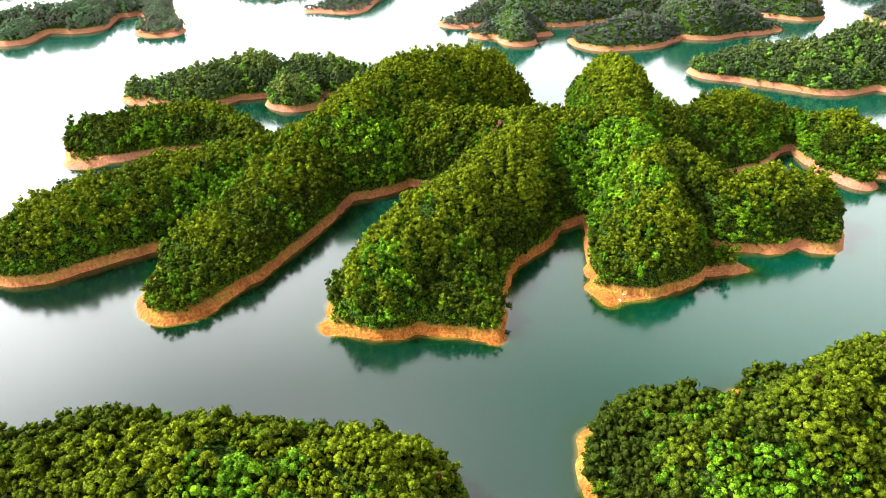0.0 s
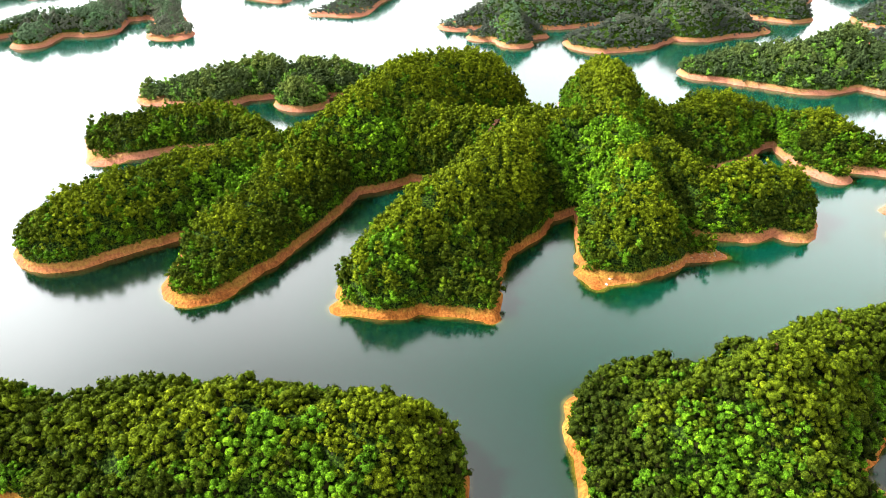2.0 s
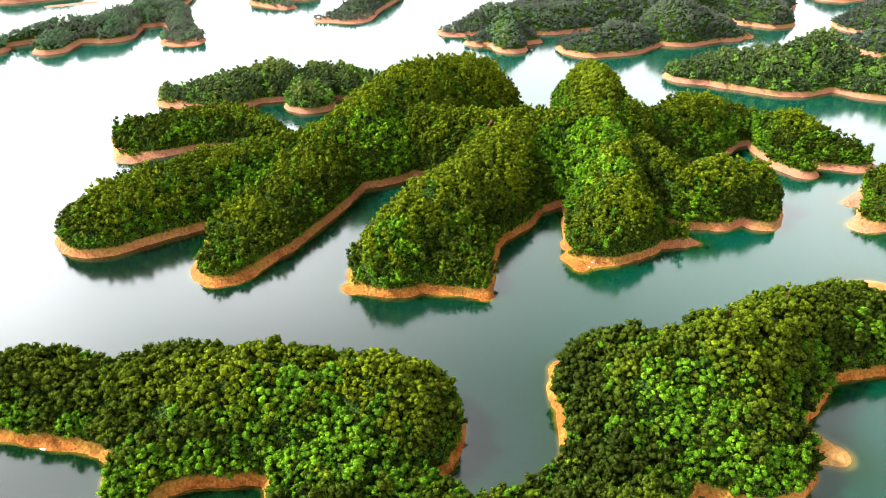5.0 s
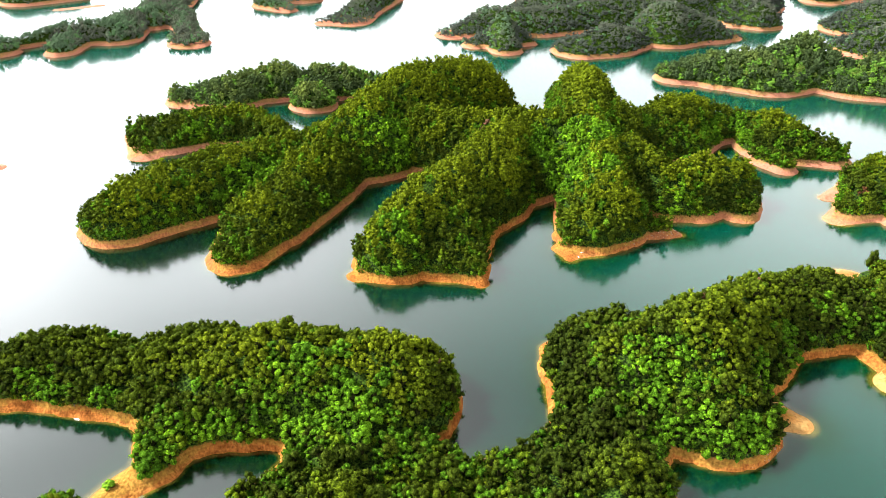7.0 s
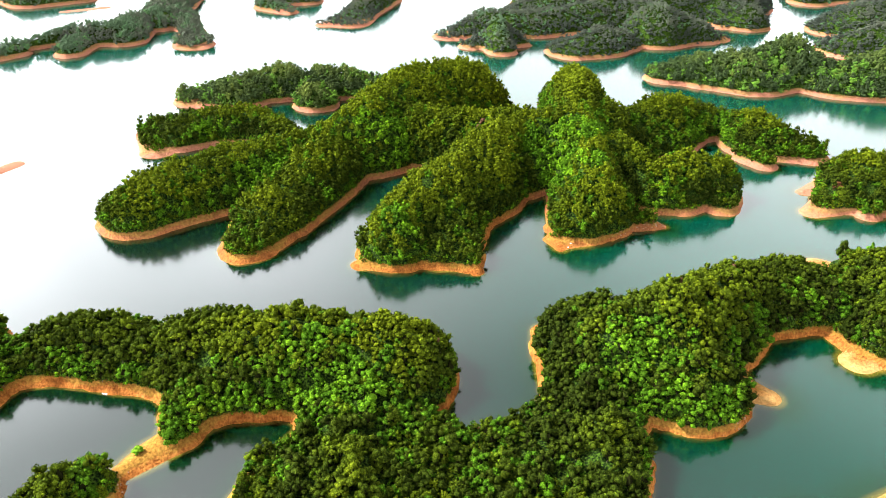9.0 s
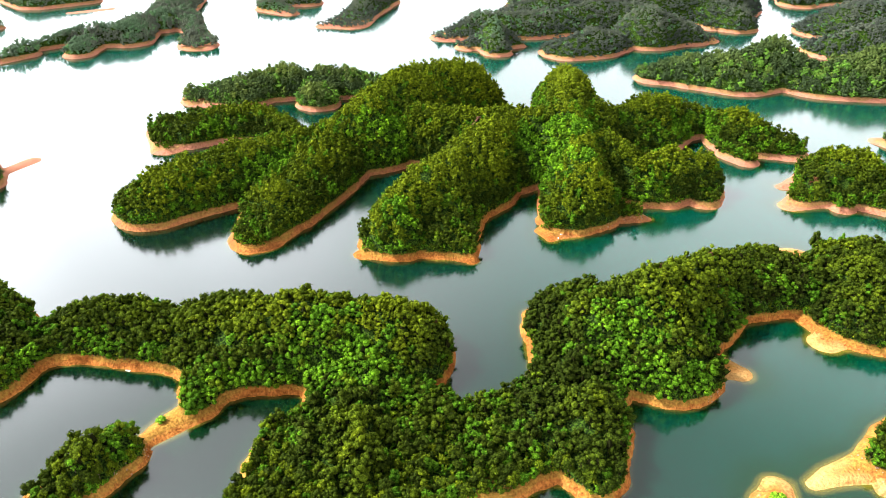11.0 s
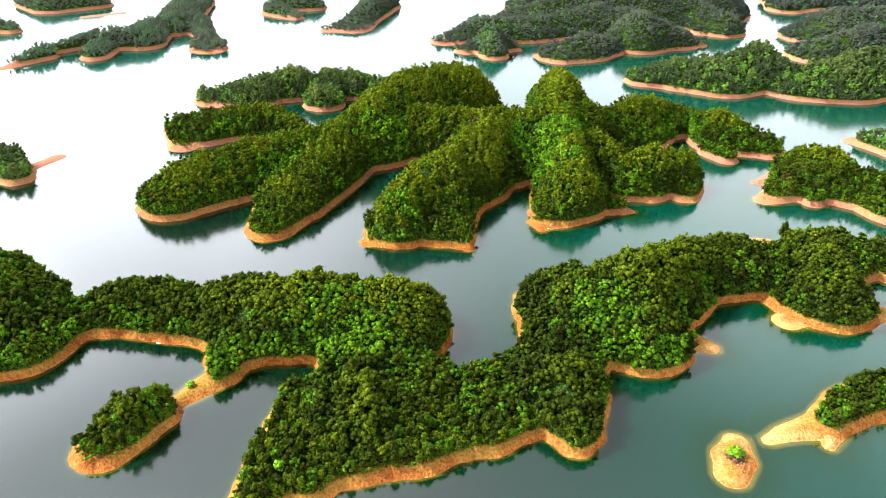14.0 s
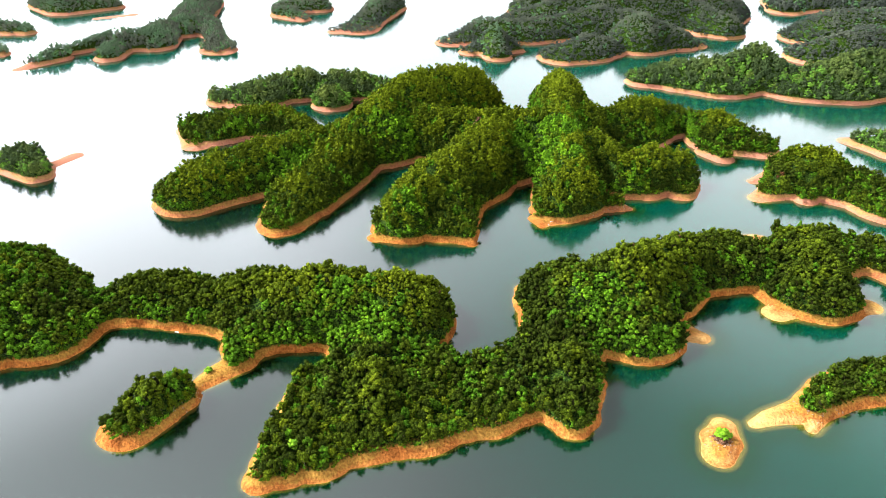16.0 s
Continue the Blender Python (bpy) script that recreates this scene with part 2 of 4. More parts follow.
    depth_tint = t.nodes.new("ShaderNodeMapRange")
    depth_tint.inputs["From Min"].default_value, depth_tint.inputs["From Max"].default_value = -0.15, -1.5
    t.links.new(xyz.outputs["Z"], depth_tint.inputs["Value"])
    col = mix(t, depth_tint.outputs["Result"], col, (0.005, 0.024, 0.014))
    # soil and scrub above the old high-water line
    edge = value(t, "ADD", xyz.outputs["Z"], value(t, "MULTIPLY", value(t, "SUBTRACT", fine, 0.5), 4.0))
    above = t.nodes.new("ShaderNodeMapRange")
    above.inputs["From Min"].default_value, above.inputs["From Max"].default_value = 4.7, 6.0
    t.links.new(edge, above.inputs["Value"])
    # grass creeping down the bank in places
    turf = t.nodes.new("ShaderNodeMapRange")
    turf.inputs["From Min"].default_value, turf.inputs["From Max"].default_value = 2.6, 4.4
    t.links.new(value(t, "ADD", edge, value(t, "MULTIPLY", value(t, "SUBTRACT", broad, 0.46), 14.0)), turf.inputs["Value"])
    grass = ramp(t, [(0.35, (0.11, 0.085, 0.012)), (0.65, (0.24, 0.185, 0.028))], fine).outputs["Color"]
    col = mix(t, value(t, "MULTIPLY", turf.outputs["Result"], 0.5), col, grass)
    # leafy floor with the shade of gaps between crowns in its colour
    leafy = noise_node(t, 0.85, 6, pos).outputs["Fac"]
    shaded_litter = ramp(t, [(0.38, (0.003, 0.008, 0.002)), (0.5, (0.016, 0.034, 0.004)), (0.62, (0.045, 0.09, 0.008))], leafy).outputs["Color"]
    col = mix(t, above.outputs["Result"], col, shaded_litter)
    p = t.nodes.new("ShaderNodeBsdfPrincipled")
    p.inputs["Roughness"].default_value = 0.95
    p.inputs["Specular IOR Level"].default_value = 0.04
    t.links.new(col, p.inputs["Base Color"])
    bump = t.nodes.new("ShaderNodeBump")
    bump.inputs["Strength"].default_value, bump.inputs["Distance"].default_value = 1.0, 1.6
    t.links.new(fine, bump.inputs["Height"])
    link(t, bump, "Normal", p, "Normal")
    link(t, p, "BSDF", o, "Surface")
    return m


def water_material():
    """Still green lake water: a mirror by Fresnel over a cloudy body, through which the shallows show."""
    m, t, o = material("lake_water")
    geo = t.nodes.new("ShaderNodeNewGeometry")
    pos = geo.outputs["Position"]
    broad = noise_node(t, 0.006, 3, pos).outputs["Fac"]
    xyz = t.nodes.new("ShaderNodeSeparateXYZ")
    t.links.new(pos, xyz.inputs[0])
    # teal body colour towards the east; northward it also stands in for distance haze
    teal_lake = t.nodes.new("ShaderNodeMapRange")
    teal_lake.inputs["From Min"].default_value, teal_lake.inputs["From Max"].default_value = 150, 850
    t.links.new(value(t, "ADD", xyz.outputs["Y"], value(t, "MULTIPLY", xyz.outputs["X"], 2.2)), teal_lake.inputs["Value"])
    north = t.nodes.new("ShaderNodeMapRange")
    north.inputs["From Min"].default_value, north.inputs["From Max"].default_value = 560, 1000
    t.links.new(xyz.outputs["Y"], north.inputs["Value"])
    clear = value(t, "MAXIMUM", teal_lake.outputs["Result"], north.outputs["Result"])
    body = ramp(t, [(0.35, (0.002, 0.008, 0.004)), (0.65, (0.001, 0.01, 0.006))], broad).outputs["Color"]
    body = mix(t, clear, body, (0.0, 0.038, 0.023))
    # dark green of mirrored trees put into the body colour along the shores
    deep = t.nodes.new("ShaderNodeAttribute")
    deep.attribute_name = "depth"
    depth_tint = t.nodes.new("ShaderNodeMapRange")
    depth_tint.interpolation_type = "SMOOTHSTEP"
    depth_tint.inputs["From Min"].default_value, depth_tint.inputs["From Max"].default_value = 7.5, 0.5
    t.links.new(deep.outputs["Fac"], depth_tint.inputs["Value"])
    body = mix(t, value(t, "MULTIPLY", depth_tint.outputs["Result"], 0.9), body, mix(t, clear, (0.0, 0.014, 0.003), (0.0, 0.026, 0.005)))
    # sand that shows through where the water is shallow
    reach = t.nodes.new("ShaderNodeMapRange")
    reach.interpolation_type = "SMOOTHSTEP"
    reach.inputs["From Min"].default_value, reach.inputs["From Max"].default_value = 1.5, -0.1
    t.links.new(deep.outputs["Fac"], reach.inputs["Value"])
    body = mix(t, reach.outputs["Result"], body, (0.115, 0.095, 0.01))
    depth = t.nodes.new("ShaderNodeBsdfDiffuse")
    t.links.new(body, depth.inputs["Color"])
    gloss = t.nodes.new("ShaderNodeBsdfGlossy")
    gloss.inputs["Roughness"].default_value = 0.12
    gloss.inputs["Color"].default_value = (0.94, 1.0, 0.965, 1)
    fres = t.nodes.new("ShaderNodeFresnel")
    fres.inputs["IOR"].default_value = 2.15
    ripple = noise_node(t, 0.9, 3, pos).outputs["Fac"]
    bump = t.nodes.new("ShaderNodeBump")
    bump.inputs["Strength"].default_value, bump.inputs["Distance"].default_value = 0.15, 0.12
    t.links.new(ripple, bump.inputs["Height"])
    link(t, bump, "Normal", gloss, "Normal")
    both = t.nodes.new("ShaderNodeMixShader")
    link(t, fres, "Fac", both, 0)
    link(t, depth, "BSDF", both, 1)
    link(t, gloss, "BSDF", both, 2)
    link(t, both, "Shader", o, "Surface")
    return m


def mud_material():
    m, t, o = material("lake_mud")
    geo = t.nodes.new("ShaderNodeNewGeometry")
    n = noise_node(t, 0.02, 4, geo.outputs["Position"])
    c = ramp(t, [(0.3, (0.004, 0.022, 0.012)), (0.7, (0.006, 0.03, 0.02))], n.outputs["Fac"])
    p = t.nodes.new("ShaderNodeBsdfPrincipled")
    p.inputs["Roughness"].default_value = 1.0
    link(t, c, "Color", p, "Base Color")
    link(t, p, "BSDF", o, "Surface")
    return m


bark, clay, water_surface, mud = bark_material(), clay_material(), water_material(), mud_material()


# ---- building tools ----
def mesh_object(name, verts, faces, mat, smooth=False):
    me = bpy.data.meshes.new(name)
    me.from_pydata(verts, [], faces)
    me.materials.append(mat)
    if smooth:
        me.polygons.foreach_set("use_smooth", [True] * len(me.polygons))
    me.update()
    return new(name, me)


def part(name, bm, mat, parent, label=""):
    me = bpy.data.meshes.new(name)
    bm.to_mesh(me)
    bm.free()
    me.materials.append(mat)
    ob = new(name, me)
    ob.parent = parent
    if label:
        tagged(ob, label)
    return ob


def fbm(x, y, scale, seed, octaves=3):
    """Smooth value noise on arrays, about -1 to 1."""
    total, amp, norm = np.zeros_like(x), 1.0, 0.0
    for k in range(octaves):
        u, v = x / scale * 2**k + 37.1 * seed + 11.3 * k, y / scale * 2**k - 21.7 * seed + 5.9 * k
        iu, iv = np.floor(u), np.floor(v)
        fu, fv = u - iu, v - iv
        fu, fv = fu * fu * (3 - 2 * fu), fv * fv * (3 - 2 * fv)

        def h(a, b):
            q = np.sin(a * 127.1 + b * 311.7) * 43758.5453
            return (q - np.floor(q)) * 2 - 1

        total += amp * ((h(iu, iv) * (1 - fu) + h(iu + 1, iv) * fu) * (1 - fv) + (h(iu, iv + 1) * (1 - fu) + h(iu + 1, iv + 1) * fu) * fv)
        norm += amp
        amp *= 0.5
    return total / norm


BANK_RISE, BANK_RUN = 5.2, 5.6


def land_height(x, y, limbs):
    """Height over the lake of an island whose limbs are chains of (x, y, half width at the water, crest height)."""
    wob = 1.3 * fbm(x, y, 34, 3, 3) + 1.3 * fbm(x, y, 14, 6, 2) + 0.8 * fbm(x, y, 6, 5, 2)
    far = np.clip((y - 750) / 300, 0, 1)
    run = (BANK_RUN - 2.0 * far) * (1 + 0.45 * fbm(x, y, 60, 21, 2))
    heights = []
    for limb in limbs:
        pairs = list(zip(limb[:-1], limb[1:])) or [(limb[0], limb[0])]
        for (ax, ay, ar, ah), (bx, by, br, bh) in pairs:
            dx, dy = bx - ax, by - ay
            ll = dx * dx + dy * dy
            u = np.clip(((x - ax) * dx + (y - ay) * dy) / ll, 0, 1) if ll else np.zeros_like(x)
            r, crest = ar + (br - ar) * u, ah + (bh - ah) * u
            d = r - np.hypot(x - ax - dx * u, y - ay - dy * u) + wob * np.minimum(1, r / 25)
            q = np.clip(d / r, 0, 1)
            rise = np.minimum(BANK_RISE - 2.4 * far, crest)
            low = np.clip((BANK_RISE - crest) / 2, 0, 1)
            bank = (1 - low) * rise * np.clip(d / np.minimum(run, r * 0.8), 0, 1) ** 0.85 + low * rise * (1 - (1 - q) ** 1.7)
            dome = np.maximum(crest - BANK_RISE, 0) * (1 - (1 - q) ** 1.6)
            heights.append(np.where(d > 0, bank + dome, d * (0.5 - 0.2 * low)))
    z = np.stack(heights)
    top = z.max(0)
    soft = top + 1.3 * np.log(np.exp(np.clip((z - top) / 1.3, -30, 0)).sum(0)) * np.clip(top / 14, 0, 1)
    return soft


def bounds(limbs, margin):
    n = np.array([p for limb in limbs for p in limb])
    return (n[:, 0] - n[:, 2]).min() - margin, (n[:, 0] + n[:, 2]).max() + margin, (n[:, 1] - n[:, 2]).min() - margin, (n[:, 1] + n[:, 2]).max() + margin


def build_land(limbs, step, label):
    x0, x1, y0, y1 = bounds(limbs, 14)
    gx, gy = np.arange(x0, x1, step), np.arange(y0, y1, step)
    X, Y = np.meshgrid(gx, gy)
    Z = land_height(X, Y, limbs)
    lump = np.clip(Z / 3, 0, 1)
    Z = Z + lump * (0.45 * fbm(X, Y, 5.5, 9, 2) + np.clip((Z - 8) / 10, 0, 1) * 5.0 * fbm(X, Y, 38, 8, 2))
    keep = Z > -4.6
    cell = keep[:-1, :-1] & keep[1:, :-1] & keep[:-1, 1:] & keep[1:, 1:]
    idx = np.arange(X.size).reshape(X.shape)
    j, i = np.nonzero(cell)
    quads = np.stack([idx[j, i], idx[j, i + 1], idx[j + 1, i + 1], idx[j + 1, i]], -1)
    used = np.unique(quads)
    remap = np.full(X.size, -1)
    remap[used] = np.arange(len(used))
    verts = np.stack([X.ravel(), Y.ravel(), Z.ravel()], -1)[used]
    ob = mesh_object("island", verts.tolist(), remap[quads].tolist(), clay, smooth=True)
    return tagged(ob, label, "island", kind="structure")


# ---- trees ----
def ico(level):
    bm = bmesh.new()
    bmesh.ops.create_icosphere(bm, subdivisions=level, radius=1)
    v = np.array([p.co for p in bm.verts])
    f = np.array([[p.index for p in q.verts] for q in bm.faces])
    bm.free()
    return v, f


def octa():
    v = np.array([(1, 0, 0), (0, 1, 0), (-1, 0, 0), (0, -1, 0), (0, 0, 1), (0, 0, -1)], float)
    return v, np.array([(a, (a + 1) % 4, 4) for a in range(4)] + [((a + 1) % 4, a, 5) for a in range(4)])


def crown_shape(seed, sprays, spray_size, clumps=8, tall=1.0, mass=None):
    """A crown about 1 across, base at 0: a dark inner mass, rounded boughs of foliage round it, and small leaf sprays on the boughs.
    Gives vertices, triangles, and how many of the triangles belong to the boughs."""
    rng = np.random.default_rng(seed)
    v, f = octa()
    core = v * (0.25 + rng.normal(0, 0.03, len(v)))[:, None]
    core[:, 2] = core[:, 2] * 1.2 * tall + 0.4 * tall
    ang = np.arange(clumps) * 2.4 + rng.uniform(0, 0.9, clumps)
    up = (np.arange(clumps) + 0.6) / clumps
    out = 0.34 * np.sqrt(np.clip(1.05 - up**1.7, 0.01, 1)) * rng.uniform(0.7, 1.2, clumps)
    centre = np.stack([np.cos(ang) * out, np.sin(ang) * out, (0.2 + 0.64 * up) * tall], -1)
    size = rng.uniform(0.16, 0.27, clumps) * (1.1 - 0.25 * up)
    bv, bf = mass if mass else octa()
    boughs = centre[:, None] + bv[None] * size[:, None, None] * rng.uniform(0.6, 1.25, (clumps, len(bv), 1)) * np.array([1, 1, 0.85])
    bough_faces = bf[None] + (np.arange(clumps) * len(bv))[:, None, None] + len(core)
    which = rng.choice(clumps, sprays, p=size**2 / (size**2).sum())
    k = rng.normal(size=(sprays, 3))
    k[:, 2] = np.where(rng.random(sprays) < 0.85, np.abs(k[:, 2]), k[:, 2])
    k += 0.6 * centre[which] * np.array([1, 1, 0]) / 0.36
    k /= np.linalg.norm(k, axis=1)[:, None]
    at = centre[which] + k * (size[which] * rng.uniform(0.8, 1.25, sprays))[:, None] * np.array([1, 1, 0.85])
    lean = k + rng.normal(0, 0.55, (sprays, 3)) + np.array([0, 0, 0.25])
    lean /= np.linalg.norm(lean, axis=1)[:, None]
    a = np.cross(lean, rng.normal(size=(sprays, 3)))
    a /= np.linalg.norm(a, axis=1)[:, None]
    c = np.cross(lean, a)
    big = spray_size * rng.uniform(0.6, 1.4, sprays)[:, None]
    tri = np.stack([at + a * big * 1.2, at - a * big * 0.6 + c * big * 0.7, at - a * big * 0.6 - c * big * 0.7], 1).reshape(-1, 3)
    verts = np.vstack([core, boughs.reshape(-1, 3), tri])
    faces = np.vstack([f, bough_faces.reshape(-1, 3), np.arange(3 * sprays).reshape(-1, 3) + len(core) + clumps * len(bv)])
    return verts, faces, clumps * len(bf)


def plant(rng, limbs, spacing, low, bare=()):
    """Places for trees: x, y, ground height, and how deep in the wood they stand."""
    x0, x1, y0, y1 = bounds(limbs, 0)
    grid = spacing * 0.8
    X, Y = np.meshgrid(np.arange(x0, x1, grid), np.arange(y0, y1, grid * 0.87))
    X[1::2] += grid / 2
    X, Y = (X + rng.uniform(-0.36, 0.36, X.shape) * grid).ravel(), (Y + rng.uniform(-0.36, 0.36, Y.shape) * grid).ravel()
    Z = land_height(X, Y, limbs)
    # as close along a steep slope as on the level
    slope = np.hypot(land_height(X + 2, Y, limbs) - Z, land_height(X, Y + 2, limbs) - Z) / 2
    dense = rng.random(len(X)) < 0.68 * np.sqrt(1 + np.minimum(slope, 2) ** 2)
    X, Y, Z = X[dense], Y[dense], Z[dense]
    Z = Z + np.clip(Z / 3, 0, 1) * np.clip((Z - 8) / 10, 0, 1) * 5.0 * fbm(X, Y, 38, 8, 2)
    ok = Z > low - 2.4 * np.clip((Y - 750) / 300, 0, 1) + 0.8 * fbm(X, Y, 12, 4, 2)
    for bx, by, br in bare:
        ok &= np.hypot(X - bx, Y - by) > br
    return X[ok], Y[ok], Z[ok]


# where fresh broadleaf scrub fills a hollow: x, y, reach
SCRUB_FRONT = [(-111, 311, 12), (-105, 318, 11), (-97, 326, 10), (-59, 309, 11), (-52, 300, 10), (-77, 296, 13), (-69, 312, 8), (-157, 285, 11), (-144, 297, 10), (-274, 306, 8), (-240, 325, 7), (-365, 368, 15), (-342, 325, 16), (-296, 271, 11), (-324, 290, 14), (90, 321, 11), (108, 314, 11), (136, 314, 9), (81, 343, 12), (97, 328, 12), (150, 356, 8), (176, 389, 8), (211, 419, 8), (241, 392, 7), (35, 240, 9), (-2, 228, 9), (-103, 192, 7), (-182, 241, 6), (-204, 212, 6)]
SCRUB_HAND = [(60, 632, 16), (73, 636, 16), (88, 641, 14), (66, 585, 13), (50, 657, 12), (96, 686, 10), (95, 589, 10), (-133, 655, 14), (-102, 658, 16), (-82, 660, 13), (-65, 485, 10), (-190, 597, 10), (-202, 572, 10), (-246, 526, 9), (-283, 703, 10), (162, 594, 9), (150, 587, 8), (299, 735, 9), (255, 753, 9)]


def tints(rng, X, Y, Z, limbs):
    """Tree tints by place: fresh broadleaf scrub in hollows and along the edge, olive evergreens on the crests, with
    lit crests and shaded hollows put into the tint.
    """
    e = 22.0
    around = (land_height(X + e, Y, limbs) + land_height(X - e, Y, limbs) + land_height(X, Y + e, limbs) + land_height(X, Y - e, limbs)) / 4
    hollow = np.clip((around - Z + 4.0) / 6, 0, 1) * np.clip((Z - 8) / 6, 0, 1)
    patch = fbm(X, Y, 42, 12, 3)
    # relief shading in the tint: lighter on crests, darker in hollows and low down
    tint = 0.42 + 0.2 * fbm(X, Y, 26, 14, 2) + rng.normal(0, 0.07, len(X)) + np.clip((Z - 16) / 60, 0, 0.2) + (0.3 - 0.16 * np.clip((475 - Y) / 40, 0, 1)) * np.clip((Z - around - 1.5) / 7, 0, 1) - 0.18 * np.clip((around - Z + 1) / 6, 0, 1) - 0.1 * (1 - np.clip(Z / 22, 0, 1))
    near = sum(np.exp(-((X - px) ** 2 + (Y - py) ** 2) / (1.9 * pr * pr)) for px, py, pr in SCRUB_FRONT + SCRUB_HAND)
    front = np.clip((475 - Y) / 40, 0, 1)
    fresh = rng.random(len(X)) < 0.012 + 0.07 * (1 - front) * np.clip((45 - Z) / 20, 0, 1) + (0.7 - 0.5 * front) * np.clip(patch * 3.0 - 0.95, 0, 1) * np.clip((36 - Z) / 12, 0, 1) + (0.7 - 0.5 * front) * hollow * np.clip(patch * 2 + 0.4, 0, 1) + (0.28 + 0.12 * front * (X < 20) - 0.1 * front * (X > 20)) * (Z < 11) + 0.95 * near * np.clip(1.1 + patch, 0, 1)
    # tone by place: front island darker, most of all its east side
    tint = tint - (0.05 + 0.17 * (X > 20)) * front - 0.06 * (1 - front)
    fresh &= rng.random(len(X)) > 0.08 * front
    tint = tint - 0.13 * np.clip((X - 100) / 30, 0, 1) * np.clip((Y - 540) / 40, 0, 1)
    # far western woods paler, with haze put into the tint
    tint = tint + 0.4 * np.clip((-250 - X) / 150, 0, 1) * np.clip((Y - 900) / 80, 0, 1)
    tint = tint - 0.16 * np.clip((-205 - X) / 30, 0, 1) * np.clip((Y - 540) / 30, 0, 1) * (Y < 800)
    # woods farther north toned darker, with fewer fresh crowns
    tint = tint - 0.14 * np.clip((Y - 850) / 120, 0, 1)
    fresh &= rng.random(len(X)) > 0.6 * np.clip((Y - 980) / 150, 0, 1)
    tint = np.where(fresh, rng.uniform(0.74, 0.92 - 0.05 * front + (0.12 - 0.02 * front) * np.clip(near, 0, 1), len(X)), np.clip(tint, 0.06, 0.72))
    tint = np.where(rng.random(len(X)) < 0.0004, 0.0, tint)
    return tint


def crowns(seed, sprays, spray_size, clumps, mass=None):
    """Twelve crowns: rounded ones first, then taller ones."""
    return [crown_shape(seed + k, sprays, spray_size, clumps + k % 3, 1.0 if k < 7 else 1.25, mass) for k in range(12)]


NEAR, MID, FAR = crowns(100, 98, 0.067, 5, ico(1)), crowns(130, 60, 0.077, 4), crowns(160, 28, 0.1, 3)
LOW, TINY = crowns(190, 12, 0.19, 2), crowns(220, 8, 0.17, 2)


def stems(X, Y, Z, H, W):
    """Tapered three-sided trunks from the ground into the crowns."""
    n, ang = len(X), np.array([0, 2.094, 4.189])
    ring = np.stack([np.cos(ang), np.sin(ang)], -1)
    low = np.concatenate([np.stack([X, Y], -1)[:, None] + ring * 0.22, np.repeat((Z - 0.6)[:, None, None], 3, 1)], 2)
    top = np.concatenate([np.stack([X, Y], -1)[:, None] + ring * 0.1, np.repeat((Z + H * 0.55)[:, None, None], 3, 1)], 2)
    verts = np.concatenate([low, top], 1).reshape(-1, 3)
    quad = np.array([[0, 1, 4, 3], [1, 2, 5, 4], [2, 0, 3, 5]])
    faces = (quad[None] + (np.arange(n) * 6)[:, None, None]).reshape(-1, 4)
    return verts, faces


def build_wood(places, tint, rng, shapes, width, label):
    """One joined wood: crowns and trunks of all its trees."""
    X, Y, Z = places
    n = len(X)
    W = width * rng.uniform(0.6, 1.42, n)
    H = W * rng.uniform(0.85, 1.3, n) * (0.7 if shapes is TINY else 1.0)
    turn, pick = rng.uniform(0, 6.283, n), np.where(tint > 0.73, rng.integers(0, 7, n), rng.integers(2, 12, n))
    allv, allf, allt, allm, alls, base = [], [], [], [], [], 0
    for k, (v, f, rounded) in enumerate(shapes):
        s = np.nonzero(pick == k)[0]
        if not len(s):
            continue
        c, q = np.cos(turn[s])[:, None], np.sin(turn[s])[:, None]
        px = (v[:, 0] * c - v[:, 1] * q) * W[s][:, None] + X[s][:, None]
        py = (v[:, 0] * q + v[:, 1] * c) * W[s][:, None] + Y[s][:, None]
        pz = v[:, 2] * H[s][:, None] + (Z[s] + 0.02 * H[s])[:, None]
        allv.append(np.stack([px, py, pz], -1).reshape(-1, 3))
        allf.append((f[None] + (np.arange(len(s)) * len(v))[:, None, None] + base).reshape(-1, 3))
        allt.append(np.repeat(tint[s], len(v)))
        allm.append(np.tile((np.arange(len(f)) < 8).astype(np.int32), len(s)))
        alls.append(np.tile((np.arange(len(f)) >= 8) & (np.arange(len(f)) < 8 + rounded), len(s)))
        base += len(s) * len(v)
    V, F, T = np.concatenate(allv), np.concatenate(allf), np.concatenate(allt)
    me = bpy.data.meshes.new("woodland")
    me.vertices.add(len(V))
    me.vertices.foreach_set("co", V.astype(np.float32).ravel())
    me.loops.add(F.size)
    me.loops.foreach_set("vertex_index", F.astype(np.int32).ravel())
    me.polygons.add(len(F))
    me.polygons.foreach_set("loop_start", np.arange(0, F.size, 3, dtype=np.int32))
    # woods farther out take the leaf colours with haze mixed in
    leaves = leaves_hazed if Y.min() > 1010 or (X.max() < -400 and Y.min() > 900) else leaves_half_hazed if Y.min() > 780 or X.max() < -400 or X.min() > 400 else leaves_joined
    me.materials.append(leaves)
    me.materials.append(bough_shade if shapes is NEAR else leaves)
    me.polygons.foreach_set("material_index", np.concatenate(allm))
    me.polygons.foreach_set("use_smooth", np.concatenate(alls))
    me.update(calc_edges=True)
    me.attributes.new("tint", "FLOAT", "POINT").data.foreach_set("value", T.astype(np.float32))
    ob = tagged(new("woodland", me), label, "trees", kind="stuff")
    if shapes is not NEAR:
        return
    v, f = stems(X, Y, Z, H, W)
    trunks = mesh_object("trunks", v.tolist(), f.tolist(), bark)
    trunks.parent = ob
    tagged(trunks, kind="stuff")


